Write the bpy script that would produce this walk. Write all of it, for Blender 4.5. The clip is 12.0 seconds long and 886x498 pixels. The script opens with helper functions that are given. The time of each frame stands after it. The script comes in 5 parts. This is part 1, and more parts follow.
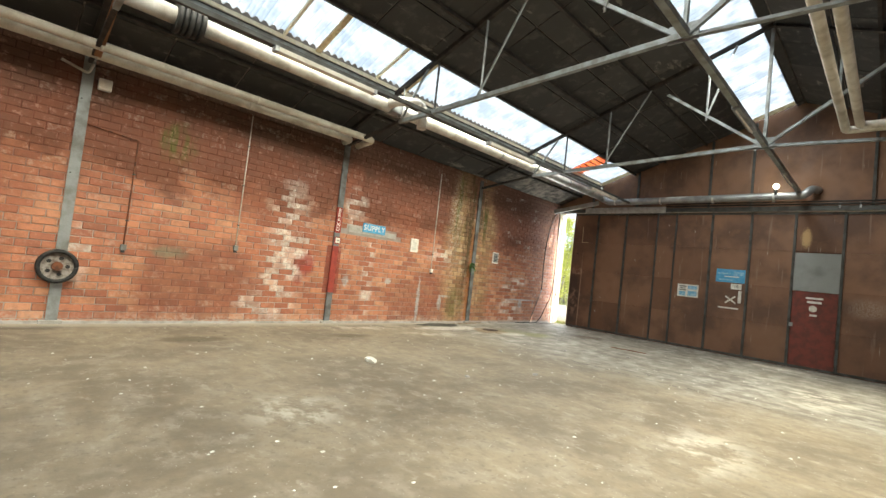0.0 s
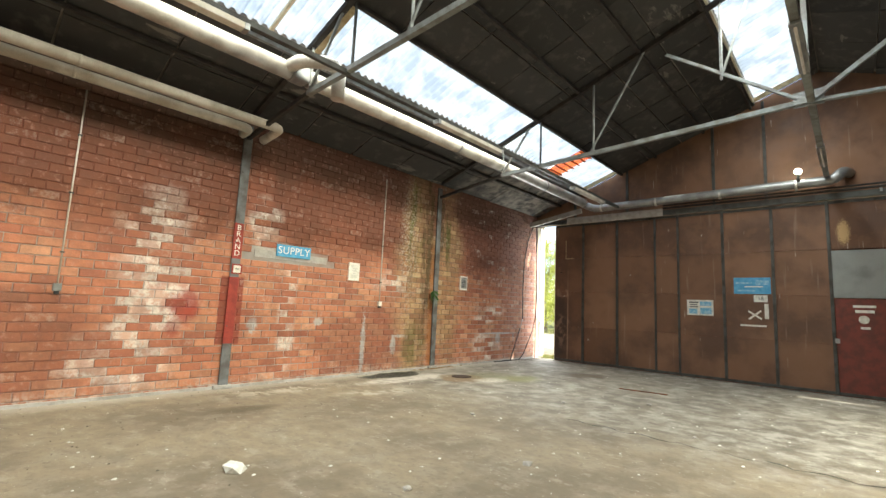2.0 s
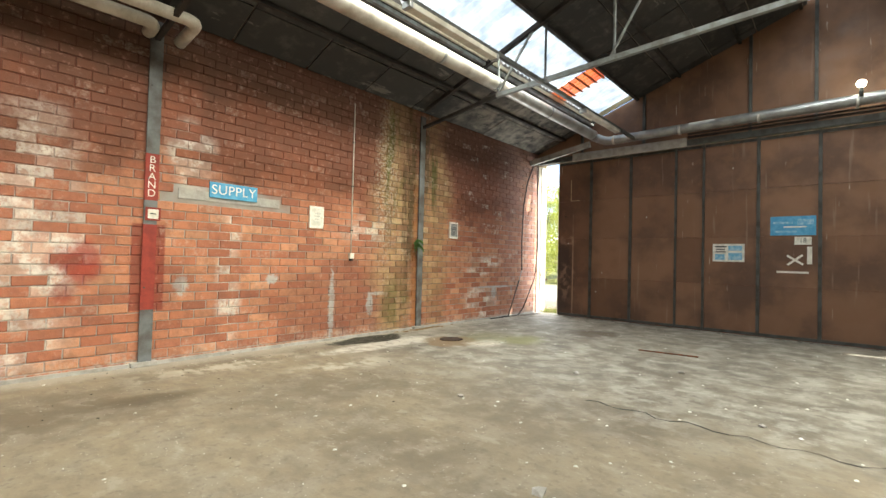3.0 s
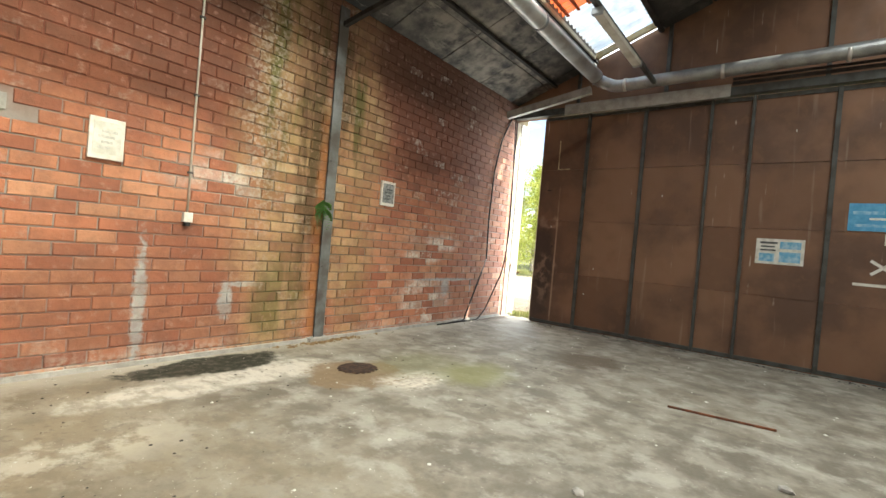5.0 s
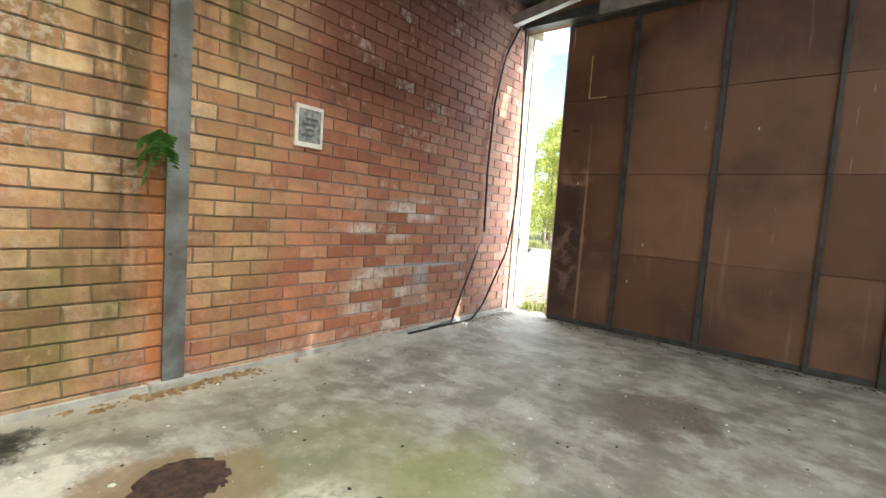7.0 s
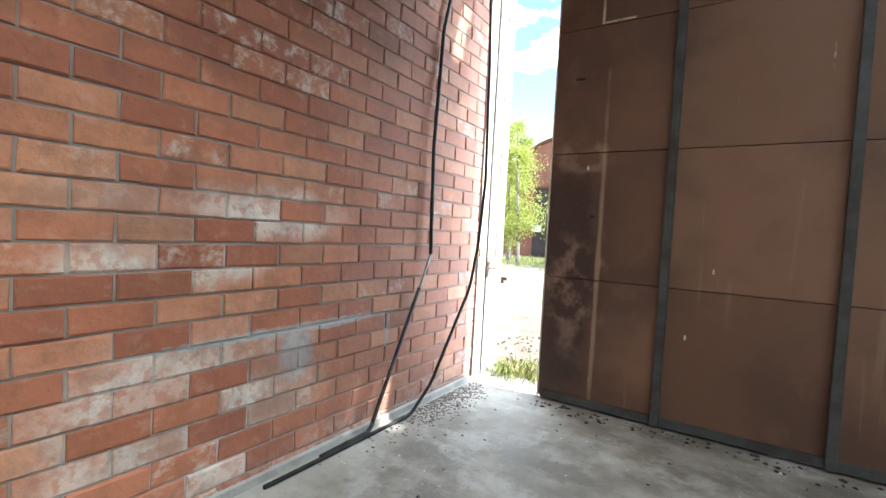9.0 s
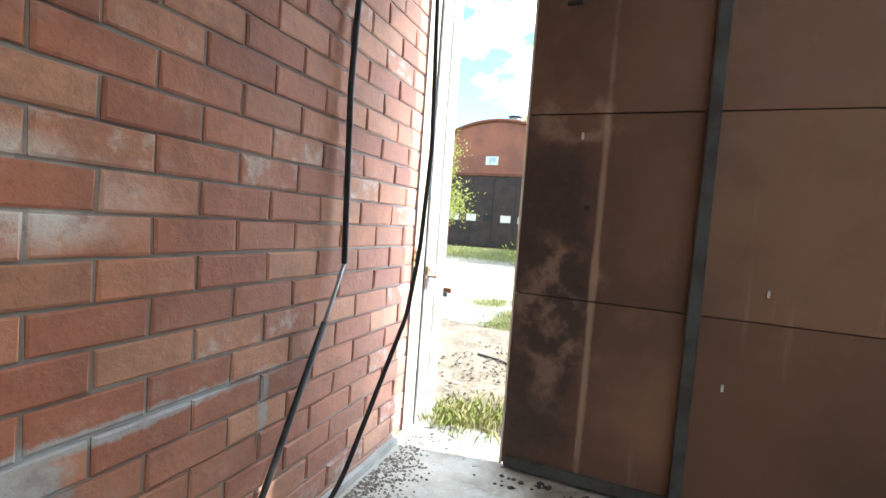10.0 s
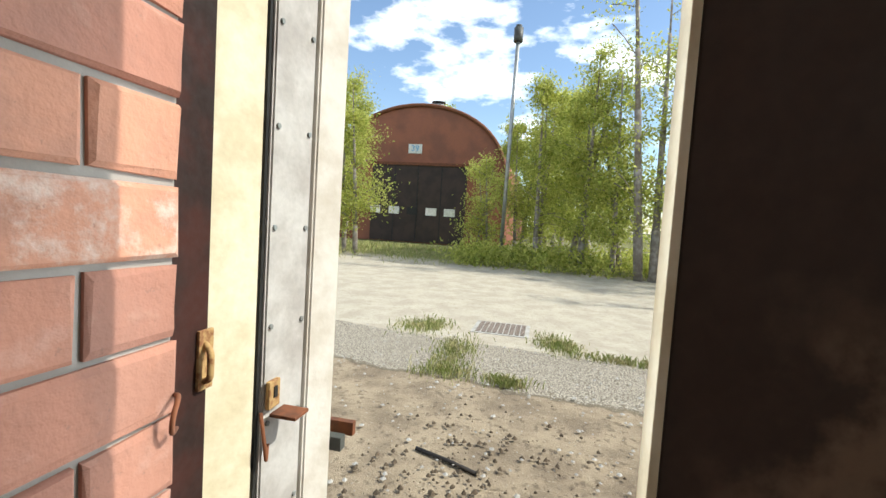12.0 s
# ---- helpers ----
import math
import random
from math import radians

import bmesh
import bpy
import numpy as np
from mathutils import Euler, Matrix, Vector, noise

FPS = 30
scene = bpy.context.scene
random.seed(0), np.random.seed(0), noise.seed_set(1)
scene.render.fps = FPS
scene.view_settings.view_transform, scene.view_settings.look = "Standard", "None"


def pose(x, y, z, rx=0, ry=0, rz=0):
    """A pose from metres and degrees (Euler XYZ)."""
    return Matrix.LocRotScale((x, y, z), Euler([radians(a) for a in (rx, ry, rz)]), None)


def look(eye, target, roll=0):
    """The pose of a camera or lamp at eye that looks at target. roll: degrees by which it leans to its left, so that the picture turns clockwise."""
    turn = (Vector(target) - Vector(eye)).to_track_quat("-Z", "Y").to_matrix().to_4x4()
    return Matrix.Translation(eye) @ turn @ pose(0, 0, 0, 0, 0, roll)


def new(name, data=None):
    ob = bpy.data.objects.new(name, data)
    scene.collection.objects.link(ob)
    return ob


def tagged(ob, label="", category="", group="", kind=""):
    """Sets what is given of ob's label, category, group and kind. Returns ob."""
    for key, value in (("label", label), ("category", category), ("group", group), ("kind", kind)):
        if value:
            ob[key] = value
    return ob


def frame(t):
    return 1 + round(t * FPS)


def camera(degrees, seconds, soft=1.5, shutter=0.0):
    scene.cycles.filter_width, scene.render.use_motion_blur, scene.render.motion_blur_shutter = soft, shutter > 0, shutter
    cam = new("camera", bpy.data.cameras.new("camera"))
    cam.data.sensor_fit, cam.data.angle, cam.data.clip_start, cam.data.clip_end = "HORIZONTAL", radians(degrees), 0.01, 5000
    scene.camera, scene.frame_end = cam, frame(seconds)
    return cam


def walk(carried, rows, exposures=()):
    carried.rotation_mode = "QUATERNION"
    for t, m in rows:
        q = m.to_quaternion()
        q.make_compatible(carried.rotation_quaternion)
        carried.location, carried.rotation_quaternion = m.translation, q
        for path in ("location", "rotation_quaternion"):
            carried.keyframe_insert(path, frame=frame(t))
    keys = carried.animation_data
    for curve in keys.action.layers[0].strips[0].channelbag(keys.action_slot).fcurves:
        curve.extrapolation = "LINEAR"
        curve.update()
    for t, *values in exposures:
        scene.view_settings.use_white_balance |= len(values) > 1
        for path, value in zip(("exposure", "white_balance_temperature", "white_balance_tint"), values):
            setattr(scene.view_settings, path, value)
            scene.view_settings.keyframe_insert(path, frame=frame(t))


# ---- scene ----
cam = camera(88.5, 12.0)
PATH = [
    (0, (-0.307, -0.102, 1.523), (1.105, 1.312, 1.617), 6.5),
    (0.5, (0.236, 0.295, 1.52), (1.682, 1.674, 1.587), 5.1),
    (1, (0.849, 0.653, 1.511), (2.301, 1.969, 1.913), 6.1),
    (1.5, (1.456, 1.038, 1.485), (2.976, 2.294, 1.825), 4.5),
    (2, (2.155, 1.533, 1.479), (3.622, 2.869, 1.731), 2.7),
    (2.5, (2.892, 2.048, 1.475), (4.406, 3.341, 1.659), -0.0),
    (2.7, (3.173, 2.235, 1.469), (4.672, 3.556, 1.57), 0.5),
    (4.3, (5.58, 3.764, 1.404), (7.075, 5.092, 1.396), 3.8),
    (4.5, (5.889, 3.913, 1.407), (7.421, 5.199, 1.385), 3.9),
    (5, (6.568, 4.26, 1.431), (8.147, 5.487, 1.411), 5.0),
    (5.5, (7.206, 4.574, 1.458), (8.811, 5.766, 1.385), 4.9),
    (6, (7.813, 4.883, 1.447), (9.457, 6.019, 1.385), 3.6),
    (6.5, (8.376, 5.292, 1.444), (9.954, 6.516, 1.332), 3.4),
    (7, (9.049, 5.626, 1.423), (10.602, 6.878, 1.272), 4.0),
    (7.2, (9.312, 5.743, 1.415), (10.856, 7.004, 1.251), 3.2),
    (8.8, (11.181, 6.973, 1.383), (12.809, 8.131, 1.294), 2.7),
    (9, (11.42, 7.163, 1.403), (13.096, 8.253, 1.326), 3.1),
    (9.5, (12.01, 7.571, 1.416), (13.796, 8.47, 1.344), 3.4),
    (10, (12.552, 7.961, 1.45), (14.403, 8.71, 1.335), 4.2),
    (10.5, (13.085, 8.259, 1.499), (15.0, 8.833, 1.436), 5.1),
    (11, (13.678, 8.431, 1.498), (15.609, 8.943, 1.392), 2.3),
    (11.5, (14.236, 8.616, 1.457), (16.179, 9.078, 1.347), 3.0),
    (11.6, (14.341, 8.649, 1.472), (16.288, 9.096, 1.382), 3.3),
    (12, (14.635, 8.711, 1.497), (16.585, 9.136, 1.372), 3.6),
]
walk(cam, [(t, look(eye, target, roll)) for t, eye, target, roll in PATH],
     [(0, 1.7, 6500, 6), (5, 1.75, 6500, 6), (7.2, 1.85, 6100, 6), (9.0, 1.95, 5600, 6), (9.5, 1.9, 5550, 6), (10.0, 1.75, 5700, 6), (10.5, 1.45, 5800, 6), (11.0, 0.9, 5900, 6), (11.5, 0.65, 6200, 6), (12, 0.5, 6400, 6)])

# ---- light ----
world = bpy.data.worlds.new("sky")
scene.world = world
world.use_nodes = True
wn, wl = world.node_tree.nodes, world.node_tree.links
wn.clear()
w_out = wn.new("ShaderNodeOutputWorld")
w_bg = wn.new("ShaderNodeBackground")
w_sky = wn.new("ShaderNodeTexSky")
w_sky.sky_type, w_sky.sun_disc = "NISHITA", False
SUN_ELEVATION, SUN_AZIMUTH = 46.0, -80.0        # azimuth: degrees from +x towards +y
w_sky.sun_elevation = radians(SUN_ELEVATION)
w_sky.sun_rotation = radians(90 - SUN_AZIMUTH)
w_sky.air_density, w_sky.dust_density, w_sky.ozone_density = 1.0, 0.6, 1.5
w_coord = wn.new("ShaderNodeTexCoord")
w_map = wn.new("ShaderNodeMapping")
w_map.inputs["Scale"].default_value = (1.0, 1.0, 2.4)
w_map.inputs["Location"].default_value = (0.35, 0.1, 0.2)
w_noise = wn.new("ShaderNodeTexNoise")
w_noise.inputs["Scale"].default_value, w_noise.inputs["Detail"].default_value = 5.5, 9
w_noise.inputs["Roughness"].default_value = 0.55
w_ramp = wn.new("ShaderNodeValToRGB")
w_ramp.color_ramp.elements[0].position, w_ramp.color_ramp.elements[1].position = 0.47, 0.60
w_mix = wn.new("ShaderNodeMix")
w_mix.data_type = "RGBA"
w_mix.inputs[7].default_value = (9.5, 9.8, 10.2, 1)
wl.new(w_coord.outputs["Generated"], w_map.inputs["Vector"])
wl.new(w_map.outputs["Vector"], w_noise.inputs["Vector"])
wl.new(w_noise.outputs["Fac"], w_ramp.inputs["Fac"])
wl.new(w_ramp.outputs["Color"], w_mix.inputs[0])
wl.new(w_sky.outputs["Color"], w_mix.inputs[6])
wl.new(w_mix.outputs[2], w_bg.inputs["Color"])
w_bg.inputs["Strength"].default_value = 0.15
wl.new(w_bg.outputs["Background"], w_out.inputs["Surface"])

sun = new("sun", bpy.data.lights.new("sun", "SUN"))
sun.data.energy, sun.data.angle, sun.data.color = 4.2, radians(0.55), (1.0, 0.94, 0.84)
se, sa = radians(SUN_ELEVATION), radians(SUN_AZIMUTH)
sun.matrix_world = look((0, 0, 30), (-math.cos(se) * math.cos(sa), -math.cos(se) * math.sin(sa), 30 - math.sin(se)))

# the hall: brick wall at y = WALL, folding doors at x = DOORS, columns and trusses 4.93 m apart
WALL, DOORS, EAST = 9.26, 15.2, 15.3
BACK, SIDE = -7.0, -5.46
RIDGE, EAVE, PITCH = 1.9, 4.57, 0.37
BAYS = (-4.35, 0.55, 5.45, 10.4)
SKY_LOW, SKY_HIGH, SKY_SOUTH = (6.53, 7.55), (2.1, 3.15), (-3.75, -2.73)


def roof_z(y):
    return EAVE + PITCH * ((WALL - y) if y > RIDGE else (y - SIDE))


def skylight_lamp(name, y0, y1, x0, x1, watts, turn, spread, colour):
    """Daylight let in by a rooflight: turn is its lean towards the brick wall, away from the sun."""
    d = bpy.data.lights.new(name, "AREA")
    d.shape, d.size, d.size_y, d.energy, d.color, d.spread = "RECTANGLE", x1 - x0, (y1 - y0) * 0.8, watts, colour, radians(spread)
    y = (y0 + y1) / 2
    ob = new(name, d)
    ob.matrix_world = Matrix.Translation(((x0 + x1) / 2, y, roof_z(y) - 0.1 - 0.4 * math.sin(radians(max(turn, 0) + 20)))) @ Matrix.Rotation(radians(turn), 4, "X")
    return ob


skylight_lamp("low_skylight_daylight", *SKY_LOW, 0.0, 12.5, 34, -6, 140, (1.0, 0.99, 0.95))
skylight_lamp("high_skylight_daylight", *SKY_HIGH, BACK + 1, 13.4, 248, -8, 170, (1.0, 0.99, 0.95))
skylight_lamp("low_skylight_sun", *SKY_LOW, -2.5, 11.0, 42, 38, 62, (1.0, 0.92, 0.74))
skylight_lamp("high_skylight_sun", *SKY_HIGH, BACK + 1, 11.5, 80, 40, 62, (1.0, 0.92, 0.74))
skylight_lamp("south_skylight_sun", *SKY_SOUTH, -2.0, 12.8, 112, 38, 55, (1.0, 0.92, 0.74))

# daylight coming in through the gap beside the folding door
gap = bpy.data.lights.new("door_gap_daylight", "AREA")
gap.shape, gap.size, gap.size_y, gap.energy, gap.color, gap.spread = "RECTANGLE", 0.5, 3.9, 17, (0.90, 0.95, 1.0), radians(170)
new("door_gap_daylight", gap).matrix_world = look((15.3, 8.88, 2.1), (14.3, 8.94, 2.1))


# ---- materials ----
class Nodes:
    """A node material under construction."""

    def __init__(self, name, rough=0.8, metal=0.0, spec=0.3):
        self.m = bpy.data.materials.new(name)
        self.m.use_nodes = True
        self.t = self.m.node_tree
        self.b = self.t.nodes["Principled BSDF"]
        self.b.inputs["Roughness"].default_value = rough
        self.b.inputs["Metallic"].default_value = metal
        self.b.inputs["Specular IOR Level"].default_value = spec
        self.pos = self.add("ShaderNodeNewGeometry").outputs["Position"]
        self.geo = self.t.nodes[-1]

    def add(self, kind):
        return self.t.nodes.new(kind)

    def put(self, socket, value):
        if isinstance(value, bpy.types.NodeSocket):
            self.t.links.new(value, socket)
        elif isinstance(value, (tuple, list)) and len(value) == 3 and socket.type == "RGBA":
            socket.default_value = (*value, 1)
        else:
            socket.default_value = value

    def math(self, op, a, b=0.0, clamp=False):
        n = self.add("ShaderNodeMath")
        n.operation, n.use_clamp = op, clamp
        self.put(n.inputs[0], a)
        self.put(n.inputs[1], b)
        return n.outputs[0]

    def noise(self, scale, detail=4, rough=0.55, vec=None, stretch=None):
        n = self.add("ShaderNodeTexNoise")
        n.inputs["Scale"].default_value, n.inputs["Detail"].default_value, n.inputs["Roughness"].default_value = scale, detail, rough
        v = vec or self.pos
        if stretch:
            k = self.add("ShaderNodeMapping")
            k.inputs["Scale"].default_value = stretch
            self.put(k.inputs["Vector"], v)
            v = k.outputs["Vector"]
        self.put(n.inputs["Vector"], v)
        return n.outputs["Fac"]

    def step(self, v, lo, hi, a=0.0, b=1.0):
        n = self.add("ShaderNodeMapRange")
        n.interpolation_type = "SMOOTHSTEP"
        for i, q in enumerate((v, lo, hi, a, b)):
            self.put(n.inputs[i], q)
        return n.outputs[0]

    def mix(self, fac, a, b, mode="MIX"):
        n = self.add("ShaderNodeMix")
        n.data_type, n.blend_type = "RGBA", mode
        self.put(n.inputs[0], fac)
        self.put(n.inputs[6], a)
        self.put(n.inputs[7], b)
        return n.outputs[2]

    def axes(self):
        n = self.add("ShaderNodeSeparateXYZ")
        self.put(n.inputs[0], self.pos)
        return n.outputs

    def blob(self, u, v, cu, cv, ru, rv, ragged, edge=0.5, amount=1.0):
        """A stain with a ragged edge round (cu, cv)."""
        a = self.math("DIVIDE", self.math("SUBTRACT", u, cu), ru)
        b = self.math("DIVIDE", self.math("SUBTRACT", v, cv), rv)
        d = self.math("SQRT", self.math("ADD", self.math("MULTIPLY", a, a), self.math("MULTIPLY", b, b)))
        d = self.math("ADD", d, self.math("MULTIPLY", self.math("SUBTRACT", ragged, 0.5), 1.6))
        return self.step(d, 1 - edge, 1 + edge, amount, 0.0)

    def own_random(self):
        o = self.add("ShaderNodeObjectInfo").outputs["Random"]
        return self.math("FRACT", self.math("ADD", o, self.geo.outputs["Random Per Island"]))

    def bump(self, height, strength=0.3, distance=0.01):
        n = self.add("ShaderNodeBump")
        n.inputs["Strength"].default_value, n.inputs["Distance"].default_value = strength, distance
        self.put(n.inputs["Height"], height)
        self.put(self.b.inputs["Normal"], n.outputs[0])

    def done(self, colour, rough=None):
        self.put(self.b.inputs["Base Color"], colour)
        if rough is not None:
            self.put(self.b.inputs["Roughness"], rough)
        return self.m


def worn(name, colour, other, scale=6.0, rough=0.75, metal=0.0, grain=60.0, bump=0.15, spec=0.3, contrast=(0.38, 0.66)):
    """A painted or bare surface with stains of another colour and a fine grain."""
    n = Nodes(name, rough, metal, spec)
    big, fine = n.noise(scale, 6), n.noise(grain, 3)
    c = n.mix(n.step(big, *contrast), colour, other)
    c = n.mix(0.25, c, n.mix(fine, (0.15, 0.15, 0.15), (0.9, 0.9, 0.9)), "OVERLAY")
    n.bump(n.math("ADD", n.math("MULTIPLY", big, 0.6), n.math("MULTIPLY", fine, 0.4)), bump)
    return n.done(c, n.step(fine, 0.2, 0.8, max(rough - 0.12, 0.05), min(rough + 0.1, 1)))


def wall_stains(n, c, brickwise):
    """Paint, lime, algae and a sooty, shaded top on the long brick wall, by place."""
    x, y, z = n.axes()
    rag, mid, fine = n.noise(1.1, 5), n.noise(4.0, 4), n.noise(22, 4)
    white = n.math("MULTIPLY", n.step(mid, 0.42, 0.56), n.step(fine, 0.36, 0.5))
    # faded red paint over the upper wall, worn away lower down
    red = n.math("MAXIMUM", n.blob(x, z, 8.0, 3.7, 3.2, 1.25, rag, 0.3, 0.95), n.blob(x, z, 4.0, 3.6, 1.7, 1.5, rag, 0.35, 0.85))
    red = n.math("MAXIMUM", red, n.blob(x, z, 12.6, 3.3, 1.6, 1.2, rag, 0.4, 0.7))
    red = n.math("MAXIMUM", red, n.blob(x, z, 2.6, 0.75, 1.2, 0.8, rag, 0.4, 0.75))
    red = n.math("MAXIMUM", red, n.blob(x, z, 8.6, 0.7, 1.3, 0.75, rag, 0.4, 0.6))
    red = n.math("MAXIMUM", red, n.blob(x, z, -2.0, 3.2, 3.0, 1.6, rag, 0.4, 0.7))
    c = n.mix(red, c, n.mix(mid, (0.20, 0.066, 0.042), (0.29, 0.105, 0.063)))
    hem = n.math("ADD", z, n.math("MULTIPLY", n.math("SUBTRACT", rag, 0.5), 2.6))
    bare = n.math("MAXIMUM", n.math("MULTIPLY", n.step(x, 9.2, 9.5), n.step(x, 10.9, 11.2, 1.0, 0.0)), n.math("MULTIPLY", n.step(x, 5.5, 5.55), n.step(x, 5.95, 6.15, 1.0, 0.0)))
    maroon = n.math("MULTIPLY", n.step(hem, 2.45, 2.85, 0.0, 0.95), n.math("SUBTRACT", 1.0, bare))
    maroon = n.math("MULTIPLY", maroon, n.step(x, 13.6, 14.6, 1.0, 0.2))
    c = n.mix(maroon, c, n.mix(mid, (0.13, 0.044, 0.030), (0.22, 0.078, 0.048)))
    # sooty wall top, with the shade under the eaves painted into the same dark colour
    soot_and_shade = n.math("MULTIPLY", n.step(n.math("ADD", z, n.math("MULTIPLY", rag, 1.6)), 4.15, 5.0), n.step(x, 4.5, 7.0, 0.95, 0.6))
    c = n.mix(soot_and_shade, c, (0.075, 0.045, 0.036))
    # lime and flaked white paint, brick by brick
    lime = n.blob(x, z, 4.3, 1.6, 0.55, 1.25, rag, 0.3)
    for cx, cz, rx, rz in ((6.5, 1.1, 0.16, 1.05), (5.95, 2.75, 0.28, 0.45), (3.9, 0.45, 0.5, 0.42), (0.75, 1.2, 0.2, 0.5), (12.55, 0.45, 0.6, 0.42), (9.5, 1.9, 0.9, 0.28), (12.9, 1.45, 0.7, 0.14), (12.5, 1.2, 0.4, 0.12)):
        lime = n.math("MAXIMUM", lime, n.blob(x, z, cx, cz, rx, rz, rag, 0.4))
    pick = n.step(brickwise, 0.5, 0.56) if brickwise is not None else 0.5
    c = n.mix(n.math("MULTIPLY", n.math("MULTIPLY", lime, pick), n.math("ADD", 0.35, n.math("MULTIPLY", white, 0.6))), c, (0.74, 0.70, 0.64))
    skirt = n.step(n.math("ADD", z, n.math("MULTIPLY", mid, 0.35)), 0.12, 0.42, 0.75, 0.0)
    c = n.mix(n.math("MULTIPLY", skirt, n.step(fine, 0.35, 0.6)), c, (0.50, 0.46, 0.40))
    # blue-grey painted outlines of things once fixed here
    grey = n.blob(x, z, 9.12, 0.58, 0.08, 0.20, fine, 0.25, 0.75)
    for cx, cz, rx, rz in ((9.32, 0.775, 0.24, 0.03), (8.27, 0.58, 0.055, 0.60), (13.2, 0.80, 0.78, 0.028), (13.16, 0.66, 0.11, 0.15), (13.955, 0.68, 0.022, 0.14), (7.15, 1.08, 0.1, 0.07), (5.85, 1.02, 0.09, 0.12)):
        grey = n.math("MAXIMUM", grey, n.blob(x, z, cx, cz, rx, rz, fine, 0.3, 0.8))
    c = n.mix(grey, c, (0.44, 0.49, 0.50))
    # algae and rust running down beside the wet column
    joints = brickwise is None
    tone = brickwise if not joints else mid
    wet = n.blob(x, z, 9.75, 1.9, 0.55, 2.6, rag, 0.5, 0.8)
    wet2 = n.blob(x, z, 10.85, 1.9, 0.45, 2.3, rag, 0.5, 0.75)
    ochre = (0.13, 0.10, 0.06) if joints else n.mix(tone, (0.30, 0.19, 0.085), (0.50, 0.38, 0.20))
    c = n.mix(n.math("MULTIPLY", wet, n.step(mid, 0.3, 0.6, 0.55, 1.0)), c, ochre)
    c = n.mix(n.math("MULTIPLY", wet2, n.step(mid, 0.3, 0.6, 0.45, 1.0)), c, ochre)
    run = n.noise(5.0, 5, 0.6, None, (1, 1, 0.16))
    dark = n.math("MAXIMUM", n.blob(x, z, 10.1, 3.0, 0.2, 2.2, mid, 0.5, 0.95), n.blob(x, z, 10.62, 3.6, 0.22, 1.0, mid, 0.5, 0.9))
    c = n.mix(n.math("MULTIPLY", dark, n.step(run, 0.36, 0.56)), c, (0.075, 0.052, 0.022))
    moss = n.math("MAXIMUM", n.blob(x, z, 9.6, 3.2, 0.22, 1.2, rag, 0.5), n.blob(x, z, 1.95, 3.3, 0.3, 0.32, mid, 0.4))
    moss = n.math("MAXIMUM", moss, n.math("MAXIMUM", n.blob(x, z, 10.82, 3.0, 0.10, 0.9, mid, 0.5, 0.8), n.blob(x, z, 9.75, 0.6, 0.35, 0.5, mid, 0.5, 0.7)))
    c = n.mix(n.math("MULTIPLY", n.math("MULTIPLY", moss, n.step(run, 0.40, 0.58)), 0.85), c, (0.085, 0.105, 0.022))
    c = n.mix(n.blob(x, z, 10.3, 1.2, 0.10, 1.6, mid, 0.5, 0.75), c, (0.36, 0.13, 0.035))
    bloom = n.math("MULTIPLY", n.blob(x, z, 9.45, 2.9, 0.28, 1.3, mid, 0.5, 0.6), n.step(fine, 0.46, 0.6))
    c = n.mix(bloom, c, (0.55, 0.50, 0.42))
    # spray paint and a painted fire-point panel
    c = n.mix(n.blob(x, z, 4.75, 1.32, 0.21, 0.24, mid, 0.5, 0.75), c, (0.30, 0.012, 0.014))
    c = n.mix(n.blob(x, z, 4.62, 0.98, 0.1, 0.12, mid, 0.5, 0.6), c, (0.24, 0.014, 0.014))
    c = n.mix(n.blob(x, z, 2.05, 1.28, 0.27, 0.11, mid, 0.4, 0.6), c, (0.16, 0.21, 0.15))
    box = n.math("MULTIPLY", n.math("MULTIPLY", n.step(x, 5.25, 5.28), n.step(x, 5.63, 5.66, 1, 0)), n.math("MULTIPLY", n.step(z, 0.69, 0.72), n.step(z, 1.80, 1.83, 1, 0)))
    c = n.mix(n.math("MULTIPLY", box, 0.85), c, (0.23, 0.035, 0.025))
    return c, fine, mid


